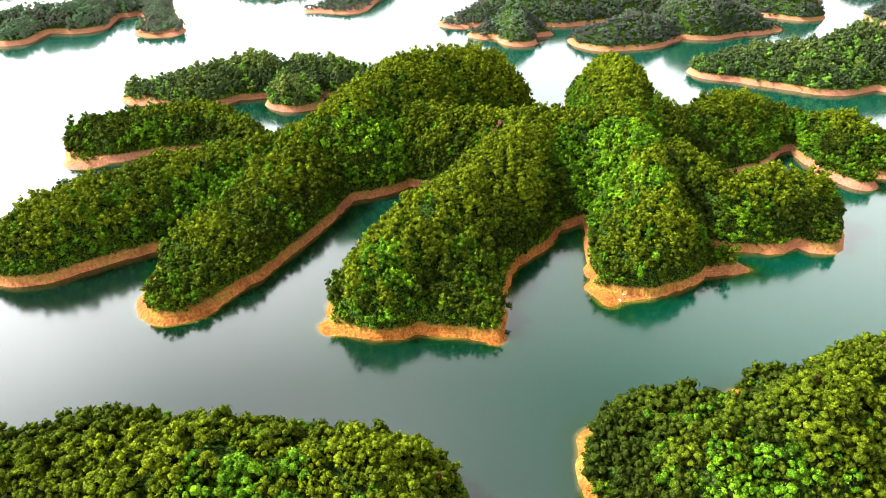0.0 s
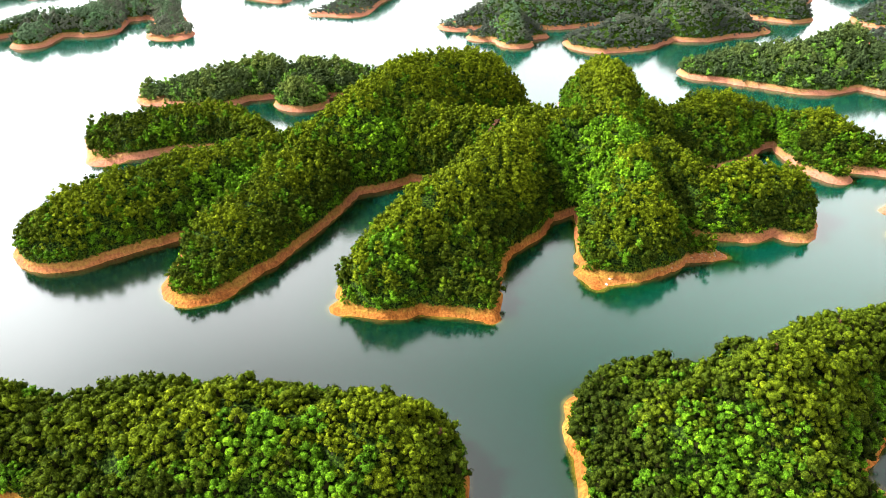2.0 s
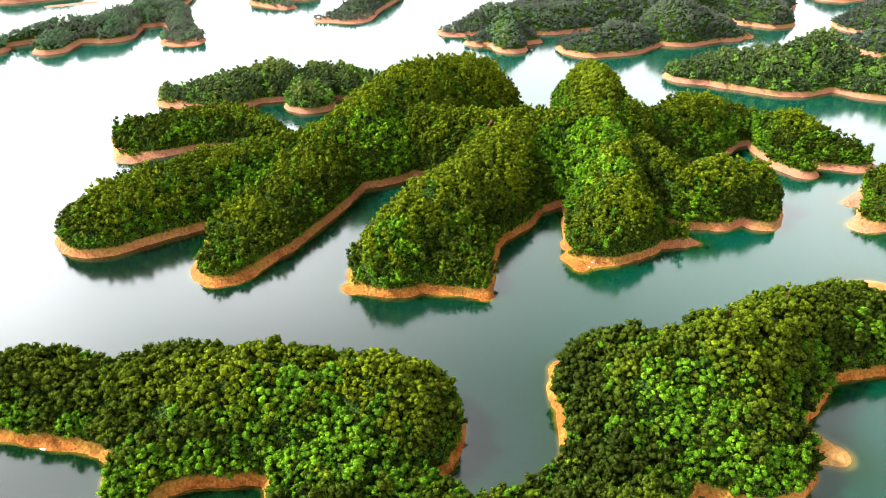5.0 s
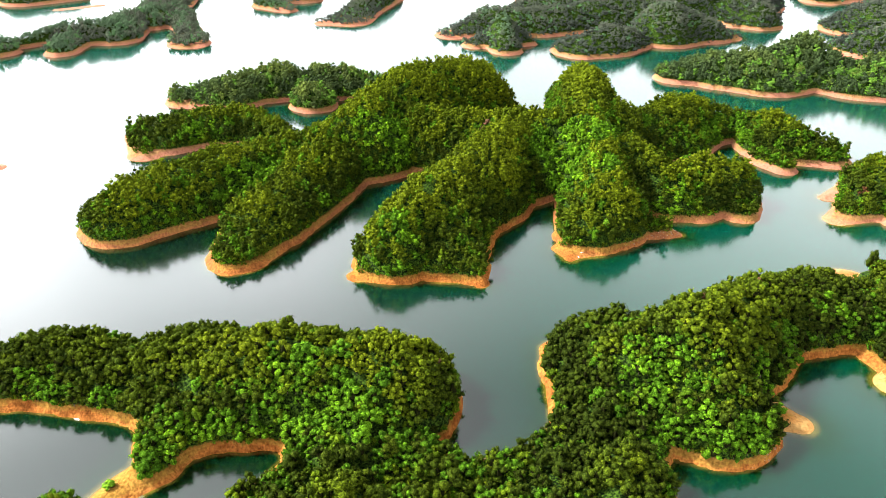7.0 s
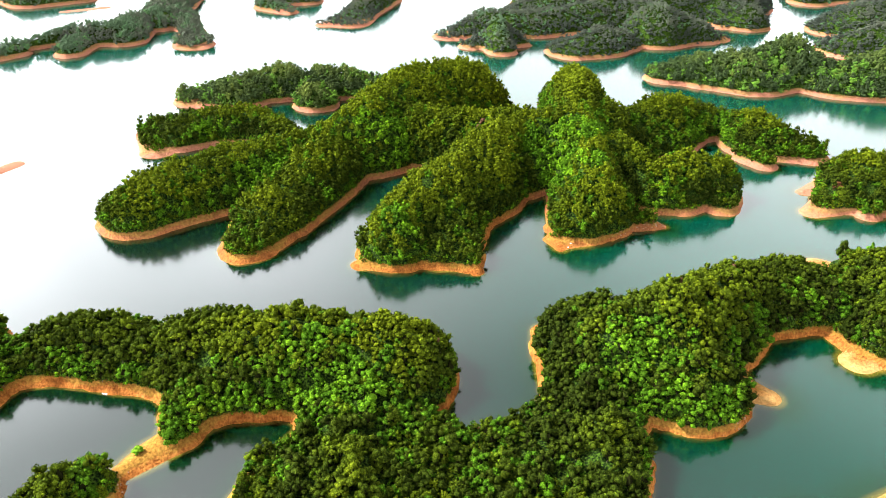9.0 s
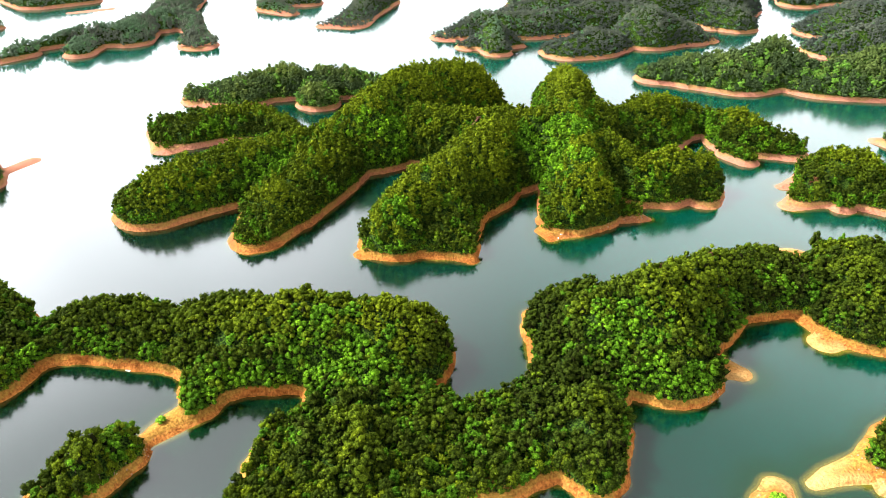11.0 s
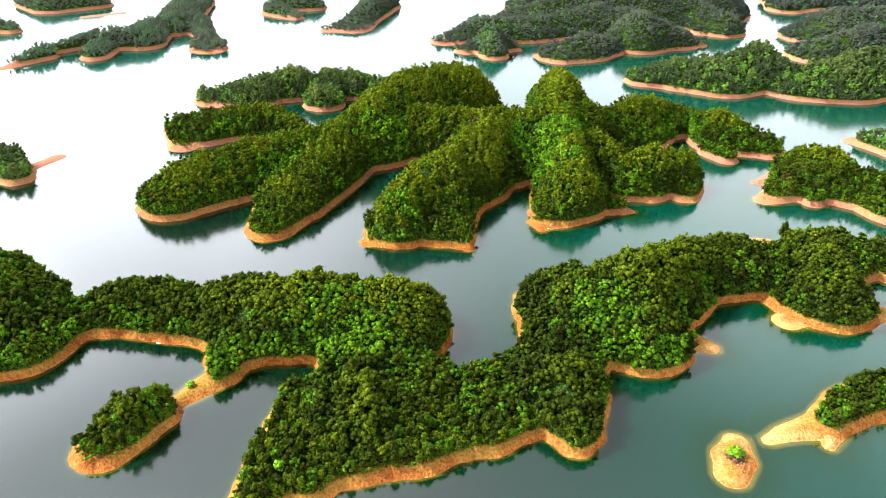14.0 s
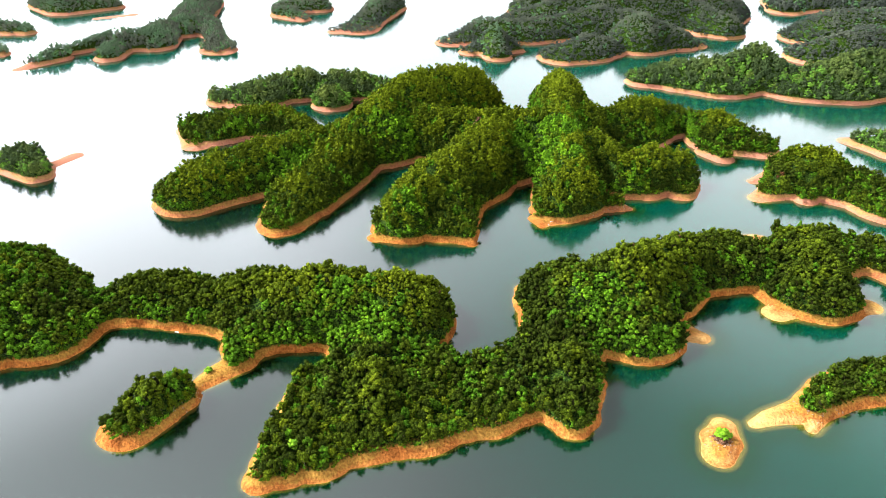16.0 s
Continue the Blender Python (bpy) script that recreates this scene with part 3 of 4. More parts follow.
# ---- lake ----
def sheet(name, z, size, mat, label, category):
    ob = mesh_object(name, [(-size, -size, z), (size, -size, z), (size, size, z), (-size, size, z)], [(0, 1, 2, 3)], mat)
    return tagged(ob, label, category, kind="structure")


sheet("ground", -4.2, 4800, mud, "dark green muddy bed under the lake", "lake bed")

# ---- islands: limbs of (x, y, half width at the water, crest height) ----
HAND = [[(-285, 530, 35, 30), (-262, 562, 42, 35), (-222, 600, 43, 37), (-184, 644, 43, 33), (-141, 676, 46, 35)]]
HAND.append([(-314, 703, 24, 20), (-290, 728, 30, 23), (-248, 733, 26, 25), (-219, 713, 23, 27), (-197, 688, 26, 19)])
HAND.append([(-183, 491, 24, 6.1), (-175, 533, 35, 23), (-167, 563, 37, 28), (-161, 595, 41, 32), (-145, 654, 41, 41), (-118, 684, 52, 54), (-112, 712, 54, 57), (-98, 747, 58, 61), (-73, 787, 60, 63), (-23, 833, 53, 56)])
HAND.append([(-67, 496, 32, 34), (-49, 539, 36, 43), (-31, 566, 43, 45), (-12, 595, 46, 47), (-1, 626, 46, 48), (9, 656, 45, 48), (25, 691, 46, 43), (41, 726, 47, 38)])
HAND.append([(-32, 500, 31, 19), (-33, 544, 39, 36)])
HAND.append([(-97, 713, 45, 45), (-46, 701, 46, 45), (4, 689, 46, 43), (46, 688, 46, 46), (87, 689, 47, 50)])
HAND.append([(79, 547, 28, 25), (90, 564, 37, 44), (94, 624, 36, 51), (83, 683, 46, 59), (91, 724, 45, 61), (99, 766, 43, 68), (99, 826, 42, 54), (97, 871, 34, 46)])
HAND.append([(157, 616, 30, 29), (180, 622, 32, 37), (210, 627, 26, 34)])
HAND.append([(18, 626, 34, 26), (46, 641, 27, 27), (83, 643, 28, 28)])
HAND.append([(65, 516, 3.9, 1.2), (78, 529, 12.5, 3.4)])
HAND.append([(154, 612, 31, 27), (117, 651, 43, 42)])
HAND.append([(93, 707, 48, 53), (120, 726, 48, 50), (148, 744, 49, 35), (178, 762, 48, 42), (212, 791, 38, 36), (256, 806, 26, 20), (280, 781, 29, 21), (287, 759, 38, 31), (331, 739, 27, 7), (338, 744, 17.5, 5.8)])
HAND.append([(-332, 679, 17.9, 4.5), (-332, 726, 42, 11)])
HAND.append([(-92, 473, 8, 4.5), (-79, 482, 23, 12)])
HAND.append([(-5, 471, 5.6, 5), (-15, 485, 21, 12)])
HAND.append([(173, 604, 23, 7), (175, 617, 25, 12)])
HAND.append([(209, 602, 17.1, 8.2), (214, 618, 20, 14)])
HAND.append([(334, 740, 14, 13), (313, 749, 18.2, 18)])
HAND.append([(150, 559, 3.6, 2.5), (140, 560, 8.8, 5.4), (123, 563, 15.7, 10)])
HAND.append([(281, 705, 13.5, 8.6), (269, 724, 15.3, 9.6)])
HAND.append([(61, 512, 4.1, 1.5), (61, 526, 12.8, 5.4)])
HAND.append([(-185, 477, 12, 6)])
BACKHAND = [[(-349, 842, 28, 5.8), (-304, 853, 43, 18), (-281, 873, 35, 21), (-252, 886, 35, 33), (-206, 880, 23, 18), (-204, 843, 28, 21)]]
BACKHAND.append([(-209, 890, 32, 30), (-178, 897, 33, 28), (-148, 900, 35, 14)])
FRONT = [[(-380, 335, 74, 31), (-349, 319, 67, 30), (-310, 306, 42, 18), (-280, 333, 23, 8.2), (-249, 349, 30, 16), (-200, 344, 30, 15), (-165, 346, 41, 24), (-137, 338, 42, 31), (-114, 341, 40, 36), (-57, 340, 44, 34)]]
FRONT.append([(-207, 213, 18.4, 5), (-198, 229, 17.1, 17), (-186, 243, 12.3, 15), (-181, 255, 5.8, 3.2), (-170, 272, 10.1, 3.4), (-160, 284, 12.2, 8.2), (-160, 303, 19, 13), (-146, 320, 29, 18)])
FRONT.append([(-116, 180, 11.2, 4.9), (-106, 193, 20, 5.8), (-94, 210, 31, 6.8), (-71, 245, 51, 6.4), (-55, 269, 52, 5.8), (-65, 298, 32, 17), (-80, 330, 38, 19)])
FRONT.append([(-60, 255, 49, 16), (-42, 256, 54, 6.3), (2, 261, 39, 6.2), (45, 285, 35, 12), (66, 324, 31, 17), (77, 378, 47, 22), (110, 365, 41, 53), (151, 406, 36, 41), (173, 426, 31, 36), (213, 443, 34, 29), (266, 445, 34, 14), (291, 471, 42, 16), (316, 482, 38, 7.6), (346, 477, 30, 5.8), (375, 461, 40, 5.8), (401, 472, 39, 5.8), (424, 484, 42, 6.5)])
FRONT.append([(64, 251, 19.5, 13), (63, 281, 27, 23)])
FRONT.append([(82, 359, 37, 38), (121, 339, 34, 30)])
FRONT.append([(157, 349, 12.9, 3.4), (168, 343, 7.9, 2)])
FRONT.append([(44, 353, 10.4, 4.8), (43, 396, 11.3, 4.8)])
FRONT.append([(236, 381, 11.2, 2.6), (248, 389, 14.1, 4), (241, 408, 14.6, 6)])
FRONT.append([(314, 398, 11.1, 2.6), (298, 400, 22, 5)])
FRONT.append([(258, 493, 23, 3.5), (256, 462, 25, 4)])
FRONT.append([(279, 441, 35, 25), (271, 403, 35, 21), (284, 398, 25, 14)])
FRONT.append([(112, 435, 4.9, 5), (124, 433, 12.9, 15)])
FRONT.append([(64, 239, 12.2, 9), (62, 251, 21, 14)])
ISLET = [[(150, 221, 9.9, 3.4), (155, 234, 12.8, 3.8), (160, 247, 8.1, 2.4)]]
SPIT = [[(180, 251, 4, 0.9), (193, 258, 7.3, 1.8), (208, 263, 9.8, 3), (220, 267, 12.8, 5.8), (243, 286, 18, 5.8), (271, 297, 21, 5.8), (337, 309, 28, 6.6)]]
SPIT.append([(215, 249, 3.9, 1.2), (219, 258, 7.3, 2.4), (225, 270, 10.9, 4)])
ROUND = [[(289, 599, 10.7, 3), (316, 618, 21, 13), (341, 633, 37, 23), (358, 647, 48, 32), (387, 629, 46, 14), (403, 611, 38, 14), (410, 585, 36, 12), (453, 578, 39, 13)]]
ROUND.append([(297, 643, 6, 3), (323, 652, 19.8, 5.8)])
ROUND.append([(337, 599, 12.6, 8)])
ROUND.append([(386, 582, 12.7, 8)])
EAST = [[(456, 784, 13.1, 4), (506, 752, 38, 22), (572, 753, 49, 27)]]
WEST = [[(-497, 600, 27, 15), (-462, 571, 16.3, 11), (-466, 598, 7.6, 3), (-453, 632, 8.4, 1.5)]]
RIDGE = [[(242, 1010, 28, 15), (296, 1013, 48, 29), (351, 1000, 59, 38), (410, 1032, 51, 56), (461, 988, 48, 22), (489, 992, 56, 35), (524, 994, 59, 46), (567, 1017, 55, 56), (617, 1026, 62, 56), (666, 1034, 66, 53), (713, 1043, 70, 50)]]
KNOLL = [[(612, 1345, 56, 26), (661, 1345, 91, 55), (767, 1348, 101, 63), (862, 1346, 97, 57)]]
KNOLL.append([(568, 1197, 53, 27), (623, 1212, 55, 40), (693, 1274, 66, 45)])
FOLDS = [[(-64, 1213, 28, 5.8), (-3, 1256, 45, 35), (71, 1276, 57, 31), (132, 1307, 55, 36), (210, 1334, 60, 48), (275, 1319, 56, 43), (289, 1279, 39, 32), (340, 1254, 42, 30), (376, 1261, 25, 9)]]
FOLDS.append([(-25, 1153, 22, 10), (13, 1176, 33, 31), (22, 1233, 25, 17)])
FOLDS.append([(21, 1125, 24, 29), (14, 1165, 30, 46), (56, 1173, 13.4, 11)])
FOLDS.append([(131, 1136, 44, 23), (172, 1157, 46, 34), (206, 1186, 36, 26), (232, 1209, 26, 13)])
FOLDS.append([(271, 1232, 59, 62), (312, 1246, 44, 43)])
FOLDS.append([(63, 1358, 50, 34), (161, 1410, 69, 53), (286, 1441, 77, 64), (400, 1428, 51, 54), (455, 1365, 44, 37)])
FOLDS.append([(371, 1443, 69, 65), (472, 1469, 50, 48), (509, 1541, 52, 48), (432, 1577, 85, 70), (268, 1548, 87, 75), (113, 1504, 71, 63)])
FOLDS.append([(412, 1351, 16.6, 9)])
THUMB = [[(-280, 1267, 16, 5), (-239, 1287, 37, 5.8), (-230, 1355, 33, 23), (-220, 1431, 35, 35), (-210, 1502, 37, 37)]]
CLAWS = [[(-703, 951, 9.9, 2), (-673, 1018, 18.2, 15), (-686, 1024, 4, 6.3), (-642, 1093, 15.2, 24), (-593, 1100, 26, 28), (-559, 1113, 36, 21), (-575, 1182, 37, 21), (-535, 1260, 40, 19), (-482, 1195, 21, 5.8), (-447, 1103, 31, 5.8)]]
CLAWS.append([(-600, 1028, 22, 16), (-604, 1089, 22, 18)])
CLAWS.append([(-543, 1203, 26, 18), (-566, 1293, 39, 24), (-585, 1395, 41, 24), (-594, 1475, 35, 20)])
CLAWS.append([(-558, 1293, 22, 19), (-499, 1218, 17.5, 15), (-464, 1139, 17.3, 8.3)])
SHOAL = [[(-753, 1305, 9.3, 0.8), (-700, 1350, 11.5, 0.9)]]
BROW = [[(-912, 1404, 31, 21), (-842, 1360, 43, 27), (-776, 1409, 30, 21)]]
STEP = [[(-928, 1184, 37, 21), (-844, 1180, 29, 15), (-816, 1172, 17.2, 11)]]
DOT = [[(-801, 1036, 24, 11), (-786, 1027, 23, 9.4)]]
CUP = [[(-406, 1399, 33, 18), (-364, 1360, 19.7, 6)]]
CUP.append([(-355, 1461, 34, 24), (-413, 1441, 33, 22)])
RIM = [[(658, 1614, 42, 16), (718, 1699, 85, 34), (850, 1740, 98, 39)]]
SHORES = (HAND, BACKHAND, FRONT, ISLET, SPIT, ROUND, EAST, WEST, RIDGE, KNOLL, FOLDS, THUMB, CLAWS, BROW, STEP, DOT, CUP)


def build_water():
    """The lake's surface, finer where its depth over the sand shows."""
    gx = np.concatenate([[-4800, -2400, -1300], np.arange(-960, -345, 10), np.arange(-345, 345, 4.5), np.arange(345, 900, 10), [1300, 2400, 4800]])
    gy = np.concatenate([[-4800, -2400, -1200, -200], np.arange(150, 680, 4.5), np.arange(680, 1500, 10), [1900, 2600, 4800]])
    X, Y = np.meshgrid(gx, gy)
    bed = np.full(X.shape, -12.0)
    for limbs in SHORES:
        x0, x1, y0, y1 = bounds(limbs, 40)
        near = (X > x0) & (X < x1) & (Y > y0) & (Y < y1)
        bed[near] = np.maximum(bed[near], land_height(X[near], Y[near], limbs))
    depth = np.clip(-bed, 0, 12)
    n = len(gx)
    j, i = np.meshgrid(np.arange(len(gy) - 1), np.arange(n - 1), indexing="ij")
    quads = np.stack([j * n + i, j * n + i + 1, (j + 1) * n + i + 1, (j + 1) * n + i], -1).reshape(-1, 4)
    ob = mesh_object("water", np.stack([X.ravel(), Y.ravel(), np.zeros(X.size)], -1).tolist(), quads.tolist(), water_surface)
    ob.data.attributes.new("depth", "FLOAT", "POINT").data.foreach_set("value", depth.ravel().astype(np.float32))
    return tagged(ob, "still green lake water mirroring a white sky", "water", kind="structure")


build_water()

ISLANDS = [
    (HAND, 3.1, 5.6, 7.2, MID, "hand-shaped wooded island with bare orange clay shores", ()),
    (FRONT, 2.2, 5.3, 7.0, NEAR, "long winding wooded island with coves and clay banks", ((-179, 263, 9), (-169, 272, 5), (260, 505, 14), (254, 493, 12), (251, 481, 9), (249, 472, 7))),
    (ISLET, 1.2, 5.0, 4.0, NEAR, "tiny bare sand islet with one bush", ((154, 230, 40),)),
    (SPIT, 1.8, 4.6, 5.6, NEAR, "wooded headland ending in a pale sand spit", ()),
    (ROUND, 2.5, 5.6, 7.4, MID, "low rounded wooded island with terraced clay shore", ()),
    (BACKHAND, 3.0, 6.0, 7.8, MID, "wooded island in two lobes behind the large one", ()),
    (EAST, 3.0, 6.2, 7.4, FAR, "wooded point with a low clay tip", ()),
    (WEST, 3.0, 5.4, 7.0, MID, "small wooded island with a thin bare spit", ()),
    (RIDGE, 4.0, 6.4, 8.0, FAR, "long wooded ridge island with a pink clay shore", ()),
    (KNOLL, 5.0, 7.4, 8.2, TINY, "high wooded hill island with a narrow clay rim", ()),
    (FOLDS, 5.0, 6.8, 7.6, TINY, "folded wooded hills rising from the lake", ()),
    (THUMB, 5.0, 6.2, 7.0, TINY, "steep wooded island like a thumb", ()),
    (CLAWS, 4.0, 6.2, 7.4, FAR, "branching wooded island with bare clay points", ()),
    (SHOAL, 4.0, 9.0, 8.0, FAR, "low bare sandbar", ((-736, 1328, 90),)),
    (BROW, 5.0, 6.6, 7.8, TINY, "distant low wooded island", ()),
    (STEP, 5.0, 6.6, 7.8, TINY, "distant low wooded island with a clay rim", ()),
    (DOT, 5.0, 6.6, 7.8, TINY, "small distant wooded islet", ()),
    (CUP, 5.0, 6.6, 7.8, TINY, "distant wooded island round a shallow cove", ()),
    (RIM, 5.0, 11.0, 12.0, FAR, "distant wooded shore with a pink clay rim", ()),
]


def fringe(rng, limbs, spacing, bare):
    """Places for low scrub along the top of the bank."""
    X, Y, Z = plant(rng, limbs, spacing, BANK_RISE - 1.0, bare)
    low = (Z < BANK_RISE + 3.5) & (fbm(X, Y, 18, 31, 2) > -0.55)
    return X[low], Y[low], Z[low]


def single(X, Y, Z):
    """The trees along the south side of the front island and on its spit, which stand as trees of their own."""
    return (Y < 302) & (X > -240) & (X < 175) & (Z < 9.5)


PLACES = []
for number, (limbs, step, spacing, width, shapes, label, bare) in enumerate(ISLANDS):
    build_land(limbs, step, label)
    rng = np.random.default_rng(40 + number)
    X, Y, Z = plant(rng, limbs, spacing, BANK_RISE - 0.3, bare)
    if not len(X):
        continue
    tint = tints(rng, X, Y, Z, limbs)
    if limbs is FRONT:
        own = single(X, Y, Z)
        own &= np.cumsum(own) <= 290
        PLACES += list(zip(X[own], Y[own], Z[own]))
        X, Y, Z, tint = X[~own], Y[~own], Z[~own], tint[~own]
    where = label.split(" with ")[0].split(" ending ")[0]
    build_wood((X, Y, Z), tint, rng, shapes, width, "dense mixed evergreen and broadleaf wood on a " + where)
    if shapes is NEAR or shapes is MID:
        X, Y, Z = fringe(rng, limbs, 2.9, bare)
        fresh = np.where(rng.random(len(X)) < 0.45, rng.uniform(0.72, 1.0, len(X)), rng.uniform(0.3, 0.7, len(X)))
        build_wood((X, Y, Z), fresh, rng, LOW, 3.0, "low green scrub along the clay bank of a " + where)


# ---- trees, bushes and dry trees that stand out ----
def ground(x, y, limbs):
    return float(land_height(np.array([x], float), np.array([y], float), limbs)[0])


def cone(bm, a, b, ra, rb, sides=7):
    """A tapered stick between two points."""
    a, b = Vector(a), Vector(b)
    m = (b - a).to_track_quat("Z", "Y").to_matrix()
    low = [bm.verts.new(a + m @ Vector((math.cos(6.2832 * k / sides) * ra, math.sin(6.2832 * k / sides) * ra, 0))) for k in range(sides)]
    top = [bm.verts.new(b + m @ Vector((math.cos(6.2832 * k / sides) * rb, math.sin(6.2832 * k / sides) * rb, 0))) for k in range(sides)]
    for k in range(sides):
        bm.faces.new((low[k], low[(k + 1) % sides], top[(k + 1) % sides], top[k]))
    bm.faces.new(top)


def crown_bmesh(shape, width, height, lift):
    bm = bmesh.new()
    v, f, _ = shape
    vs = [bm.verts.new((x * width, y * width, z * height + lift)) for x, y, z in v]
    for face in f:
        bm.faces.new([vs[k] for k in face])
    return bm


def tree(seed, width, height, mat, label, category="tree", group="", sprays=230, tall=1.0):
    """A tree: bent tapered trunk with a flared foot, four limbs, and a crown of clumps."""
    rng = random.Random(seed)
    top = new("tree" if category == "tree" else "bush")
    tagged(top, label, category, group)
    bm = bmesh.new()
    lift = 0.05 * height
    r = 0.028 * height
    bend = [(0, 0, -0.7)] + [(rng.uniform(-0.05, 0.05) * width * k, rng.uniform(-0.05, 0.05) * width * k, height * 0.24 * k) for k in (1, 2, 3)]
    for k in range(3):
        cone(bm, bend[k], bend[k + 1], r * (1.25 - 0.3 * k), r * (0.95 - 0.3 * k))
    part("trunk", bm, bark, top)
    for k in range(4):
        bm = bmesh.new()
        ang = 1.57 * k + rng.uniform(-0.4, 0.4)
        start = Vector(bend[1 + k % 2])
        mid = start + Vector((math.cos(ang) * width * 0.2, math.sin(ang) * width * 0.2, height * 0.12))
        cone(bm, start, mid, r * 0.5, r * 0.36, 5)
        cone(bm, mid, mid + Vector((math.cos(ang) * width * 0.13, math.sin(ang) * width * 0.13, height * 0.16)), r * 0.36, r * 0.12, 5)
        part("limb", bm, bark, top)
    crown = part("crown", crown_bmesh(crown_shape(seed, sprays, 0.068, 9 + seed % 3, tall, ico(1)), width, height, lift), mat, top)
    # inner faces get the dark colour that stands for shade inside the crown
    crown.data.materials.append(bough_shade)
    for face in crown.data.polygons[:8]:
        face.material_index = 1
    for face in crown.data.polygons[8:8 + 20 * (9 + seed % 3)]:
        face.use_smooth = True
    return top


kinds = [tree(300 + k, 5.6 + 0.5 * (k % 4), 6.6 + 0.6 * (k % 5), leaves_single, "dark green leafy tree at the edge of a clay bank", group="trees along the bank", tall=1.0 + 0.1 * (k % 3)) for k in range(7)]
order = random.Random(5)
for n, (x, y, z) in enumerate(PLACES):
    grown = order.uniform(0.75, 1.15)
    m = pose(x, y, z, 0, 0, order.uniform(0, 360)) @ Matrix.Diagonal((grown, grown, grown, 1))
    if n < len(kinds):
        kinds[n].matrix_world = m
    else:
        c = copy_thing(kinds[n % len(kinds)], m)
        c.matrix_world = m

for x, y, limbs, w, h, seed, label in [
    (-101, 197, FRONT, 7.0, 8.5, 401, "fresh light green tree on the tip of the wood"),
    (87, 531, HAND, 5.0, 9.5, 402, "slim bright green tree among dark evergreens"),
    (-176, 268, FRONT, 5.6, 4.0, 403, "yellow-green bush on a bare clay neck"),
]:
    tree(seed, w, h, leaves_fresh, label, "tree" if h > 5 else "bush").matrix_world = pose(x, y, ground(x, y, limbs) + (0.8 if h > 5 else -0.1))
for x, y, w, h, seed in [(271, 500, 7.5, 15.0, 404), (291, 498, 5.0, 12.5, 406)]:
    tree(seed, w, h, leaves_single, "tall lone dark tree standing above the wood", tall=1.2).matrix_world = pose(x, y, ground(x, y, FRONT) - 0.3)
tree(405, 9.5, 7.0, leaves_fresh, "green bush on a bare sand islet", "bush", sprays=420).matrix_world = pose(154.3, 233, 3.2)
for x, y, w, seed in [(150.7, 230.9, 4.2, 421), (153.8, 228.6, 4.6, 422), (157.4, 230.1, 4.4, 423), (158.4, 233.7, 3.8, 424), (150, 234, 3.6, 425)]:
    tree(seed, w, w * 0.55, leaves_dry, "low dry brown bush on a sand islet", "bush", "dry bushes", sprays=120).matrix_world = pose(x, y, 2.9)
for x, y, w, h, seed in [(-27, 349, 5.5, 7.2, 411), (118, 386, 6.0, 7.6, 412), (162, 423, 6.0, 6.6, 413), (-9, 672, 7.0, 7.6, 414), (-4, 679, 6.0, 7.6, 415), (159, 626, 6.0, 7.0, 416)]:
    tree(seed, w, h, leaves_dry, "withered tree with rusty brown leaves", group="withered trees").matrix_world = pose(x, y, ground(x, y, FRONT if y < 480 else HAND) + 1.5)


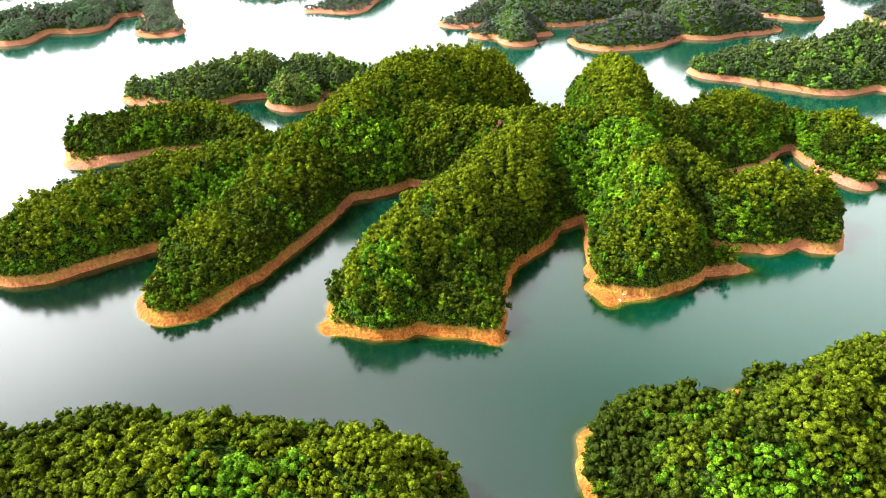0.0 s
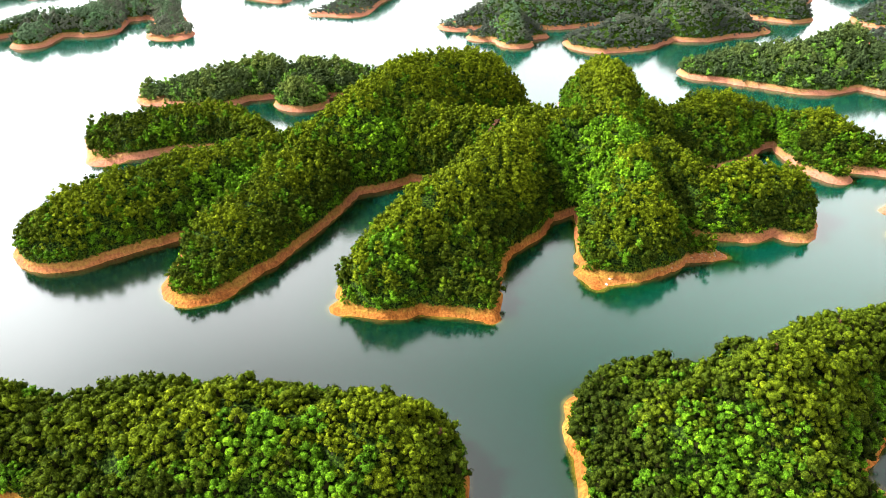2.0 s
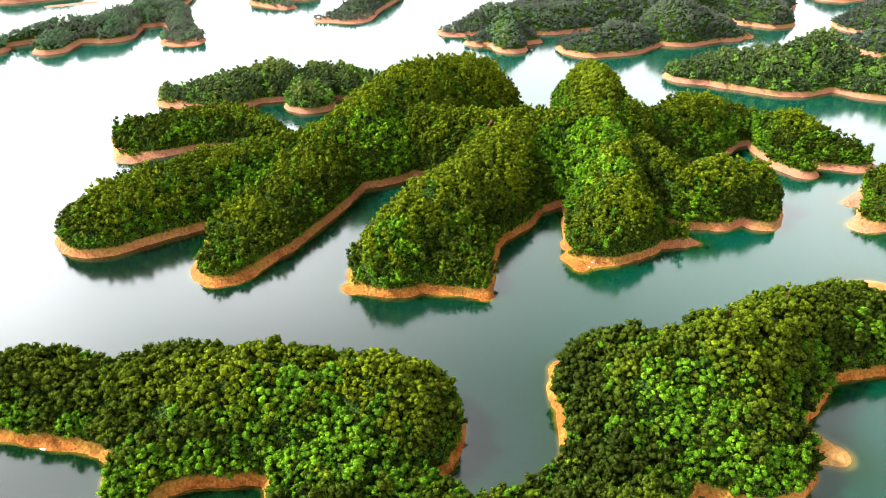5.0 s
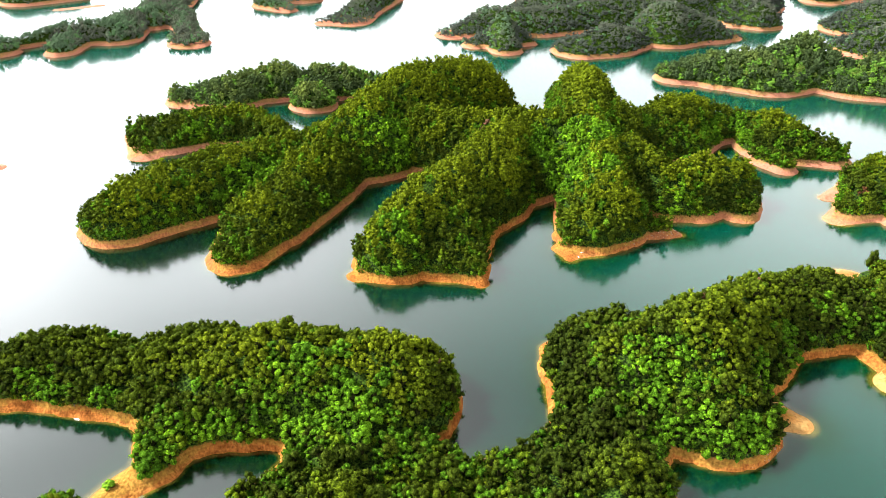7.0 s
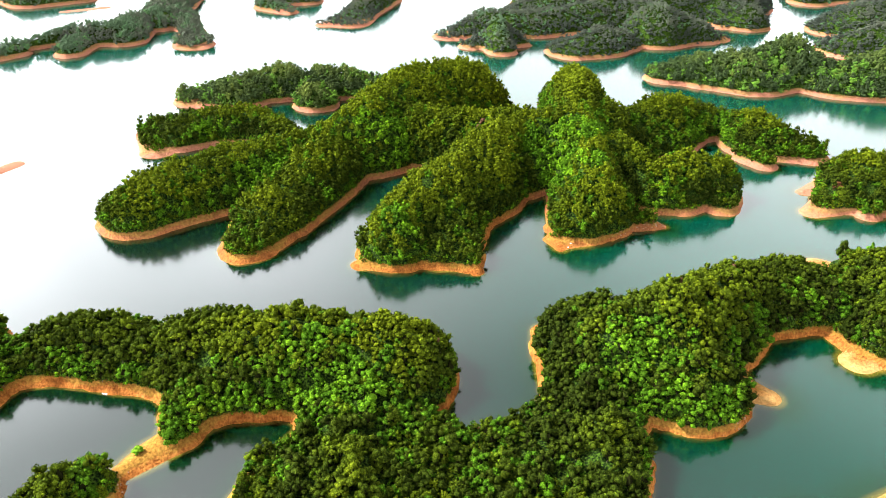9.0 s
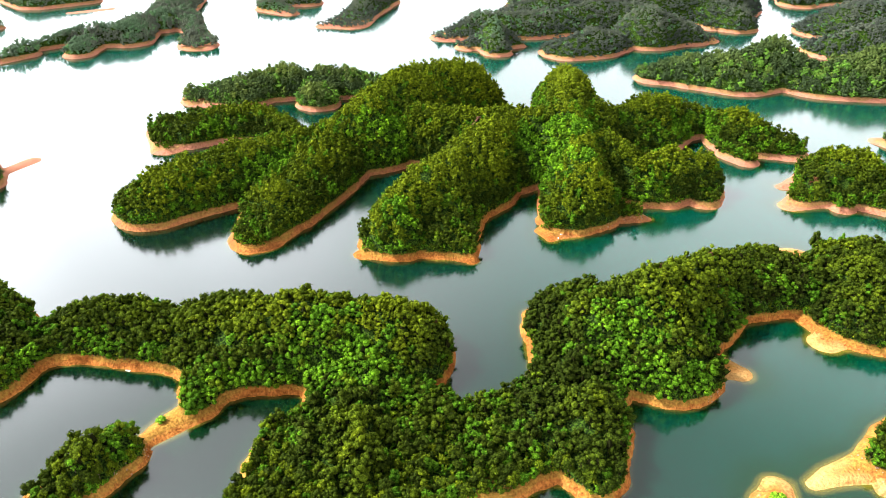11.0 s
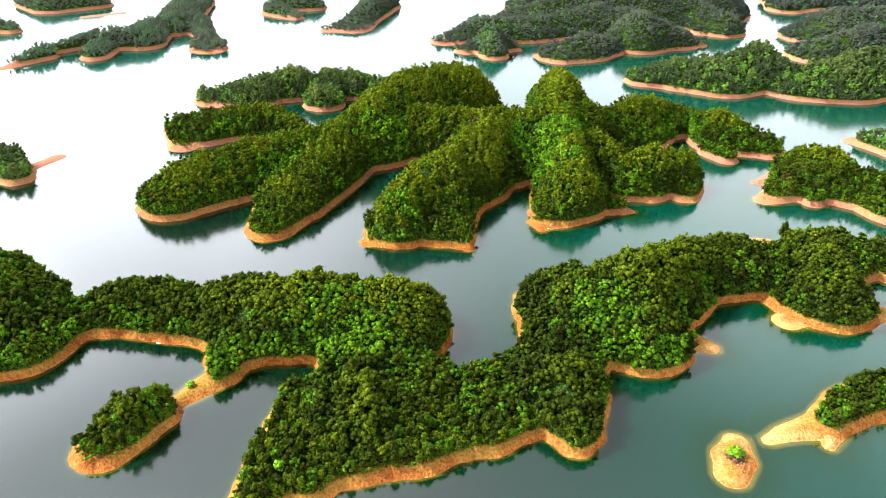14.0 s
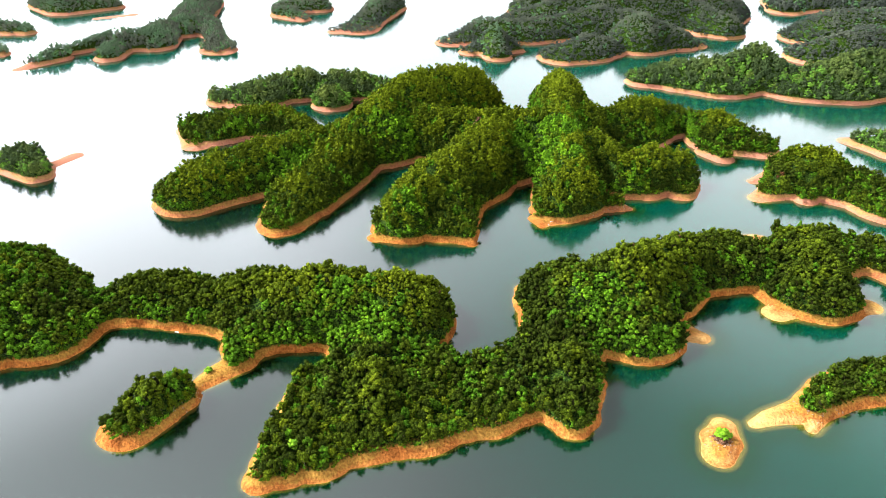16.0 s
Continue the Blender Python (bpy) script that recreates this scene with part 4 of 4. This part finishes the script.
def boat(length, beam, label):
    """A small open boat: shell with a raised bow, gunwale, two thwarts and a flat floor."""
    top = tagged(new("boat"), label, "boat", "small boats")
    bm = bmesh.new()
    rows = 12
    rings, rings_at = [], []
    for k in range(rows + 1):
        u = k / rows
        half = beam / 2 * (1 - max(0, (u - 0.45) / 0.55) ** 2.2) * (0.86 + 0.14 * min(1, u * 4))
        half = max(half, 0.03)
        rise = 0.42 + 0.22 * max(0, u - 0.5) ** 1.5
        y = (u - 0.5) * length
        rings_at.append((half * 0.95, y, rise))
        rings.append([bm.verts.new(p) for p in ((-half, y, rise), (-half * 0.8, y, 0.05), (half * 0.8, y, 0.05), (half, y, rise), (half * 0.9, y, rise), (half * 0.72, y, 0.12), (-half * 0.72, y, 0.12), (-half * 0.9, y, rise))])
    for a, b in zip(rings[:-1], rings[1:]):
        for q in range(8):
            bm.faces.new((a[q], a[(q + 1) % 8], b[(q + 1) % 8], b[q]))
    bm.faces.new(rings[0])
    bm.faces.new(rings[-1][::-1])
    hull = part("hull", bm, white_paint, top)
    for side in (3, 7):
        bm = bmesh.new()
        for a, b in zip(rings_at[:-1], rings_at[1:]):
            sign = 1 if side == 3 else -1
            cone(bm, (sign * a[0], a[1], a[2]), (sign * b[0], b[1], b[2]), 0.045, 0.045, 5)
        part("gunwale", bm, grey_wood, hull, "grey wooden rim")
    for y in (-0.2 * length, 0.1 * length):
        bm = bmesh.new()
        bmesh.ops.create_cube(bm, size=1, matrix=Matrix.Translation((0, y, 0.32)) @ Matrix.Diagonal((beam * 0.78, 0.26, 0.05, 1)))
        bmesh.ops.bevel(bm, geom=bm.edges[:], offset=0.012, segments=1, affect="EDGES")
        part("thwart", bm, grey_wood, top, "grey plank seat")
    bm = bmesh.new()
    cone(bm, (-beam / 2 - 0.25, -0.1 * length, 0.46), (beam / 2 - 0.1, 0.12 * length, 0.46), 0.03, 0.03, 6)
    oar = part("oar", bm, grey_wood, top)
    bm = bmesh.new()
    bmesh.ops.create_cube(bm, size=1, matrix=Matrix.Translation((-beam / 2 - 0.45, -0.13 * length, 0.45)) @ Matrix.Rotation(0.4, 4, "Z") @ Matrix.Diagonal((0.5, 0.14, 0.02, 1)))
    part("blade", bm, grey_wood, oar)
    return top


boat(3.4, 1.3, "small white boat moored under a clay bank").matrix_world = pose(-216.3, 314.5, -0.08, 0, 0, 80)
boat(3.6, 1.4, "small white boat drawn up on a sand tip").matrix_world = pose(70.7, 519.5, ground(70.7, 519.5, HAND) - 0.05, 0, 0, -60)
boat(3.0, 1.2, "small white boat at the edge of a sand tip").matrix_world = pose(66.8, 514.6, ground(66.8, 514.6, HAND) - 0.05, 0, 0, 20)


def stones(name, seed, count, spots, limbs, label):
    """Loose blocks of rock on a bank, joined."""
    rng = np.random.default_rng(seed)
    v, f = ico(1)
    V, F = [], []
    for k in range(count):
        x, y, r = spots[k % len(spots)]
        px, py = x + rng.normal(0, r), y + rng.normal(0, r)
        z = float(land_height(np.array([px]), np.array([py]), limbs)[0])
        if not 0.1 < z < 5.5:
            continue
        size = rng.uniform(0.25, 0.8) * np.array([1.2, 1.0, 0.7]) * rng.uniform(0.7, 1.2, 3)
        F += (f + 12 * len(V)).tolist()
        V.append(v * size * rng.uniform(0.8, 1.15, (12, 1)) + np.array([px, py, z]))
    ob = mesh_object(name, np.concatenate(V).tolist(), F, rock)
    return tagged(ob, label, "stones", kind="stuff")


stones("stones", 7, 260, [(112, 531, 6), (124, 540, 6), (137, 548, 6), (147, 556, 4)], HAND, "pale blocks of rock tumbled down a clay bank")
stones("stones", 8, 260, [(88, 270, 6), (88, 286, 6), (88, 298, 5), (142, 313, 5), (150, 322, 4), (-179, 234, 5), (-173, 246, 4)], FRONT, "reddish stones strewn over a clay bank")
stones("stones", 9, 160, [(154, 230, 4), (230, 266, 7), (219, 265, 6)], ISLET + SPIT, "brown gravel lying on a sand spit")
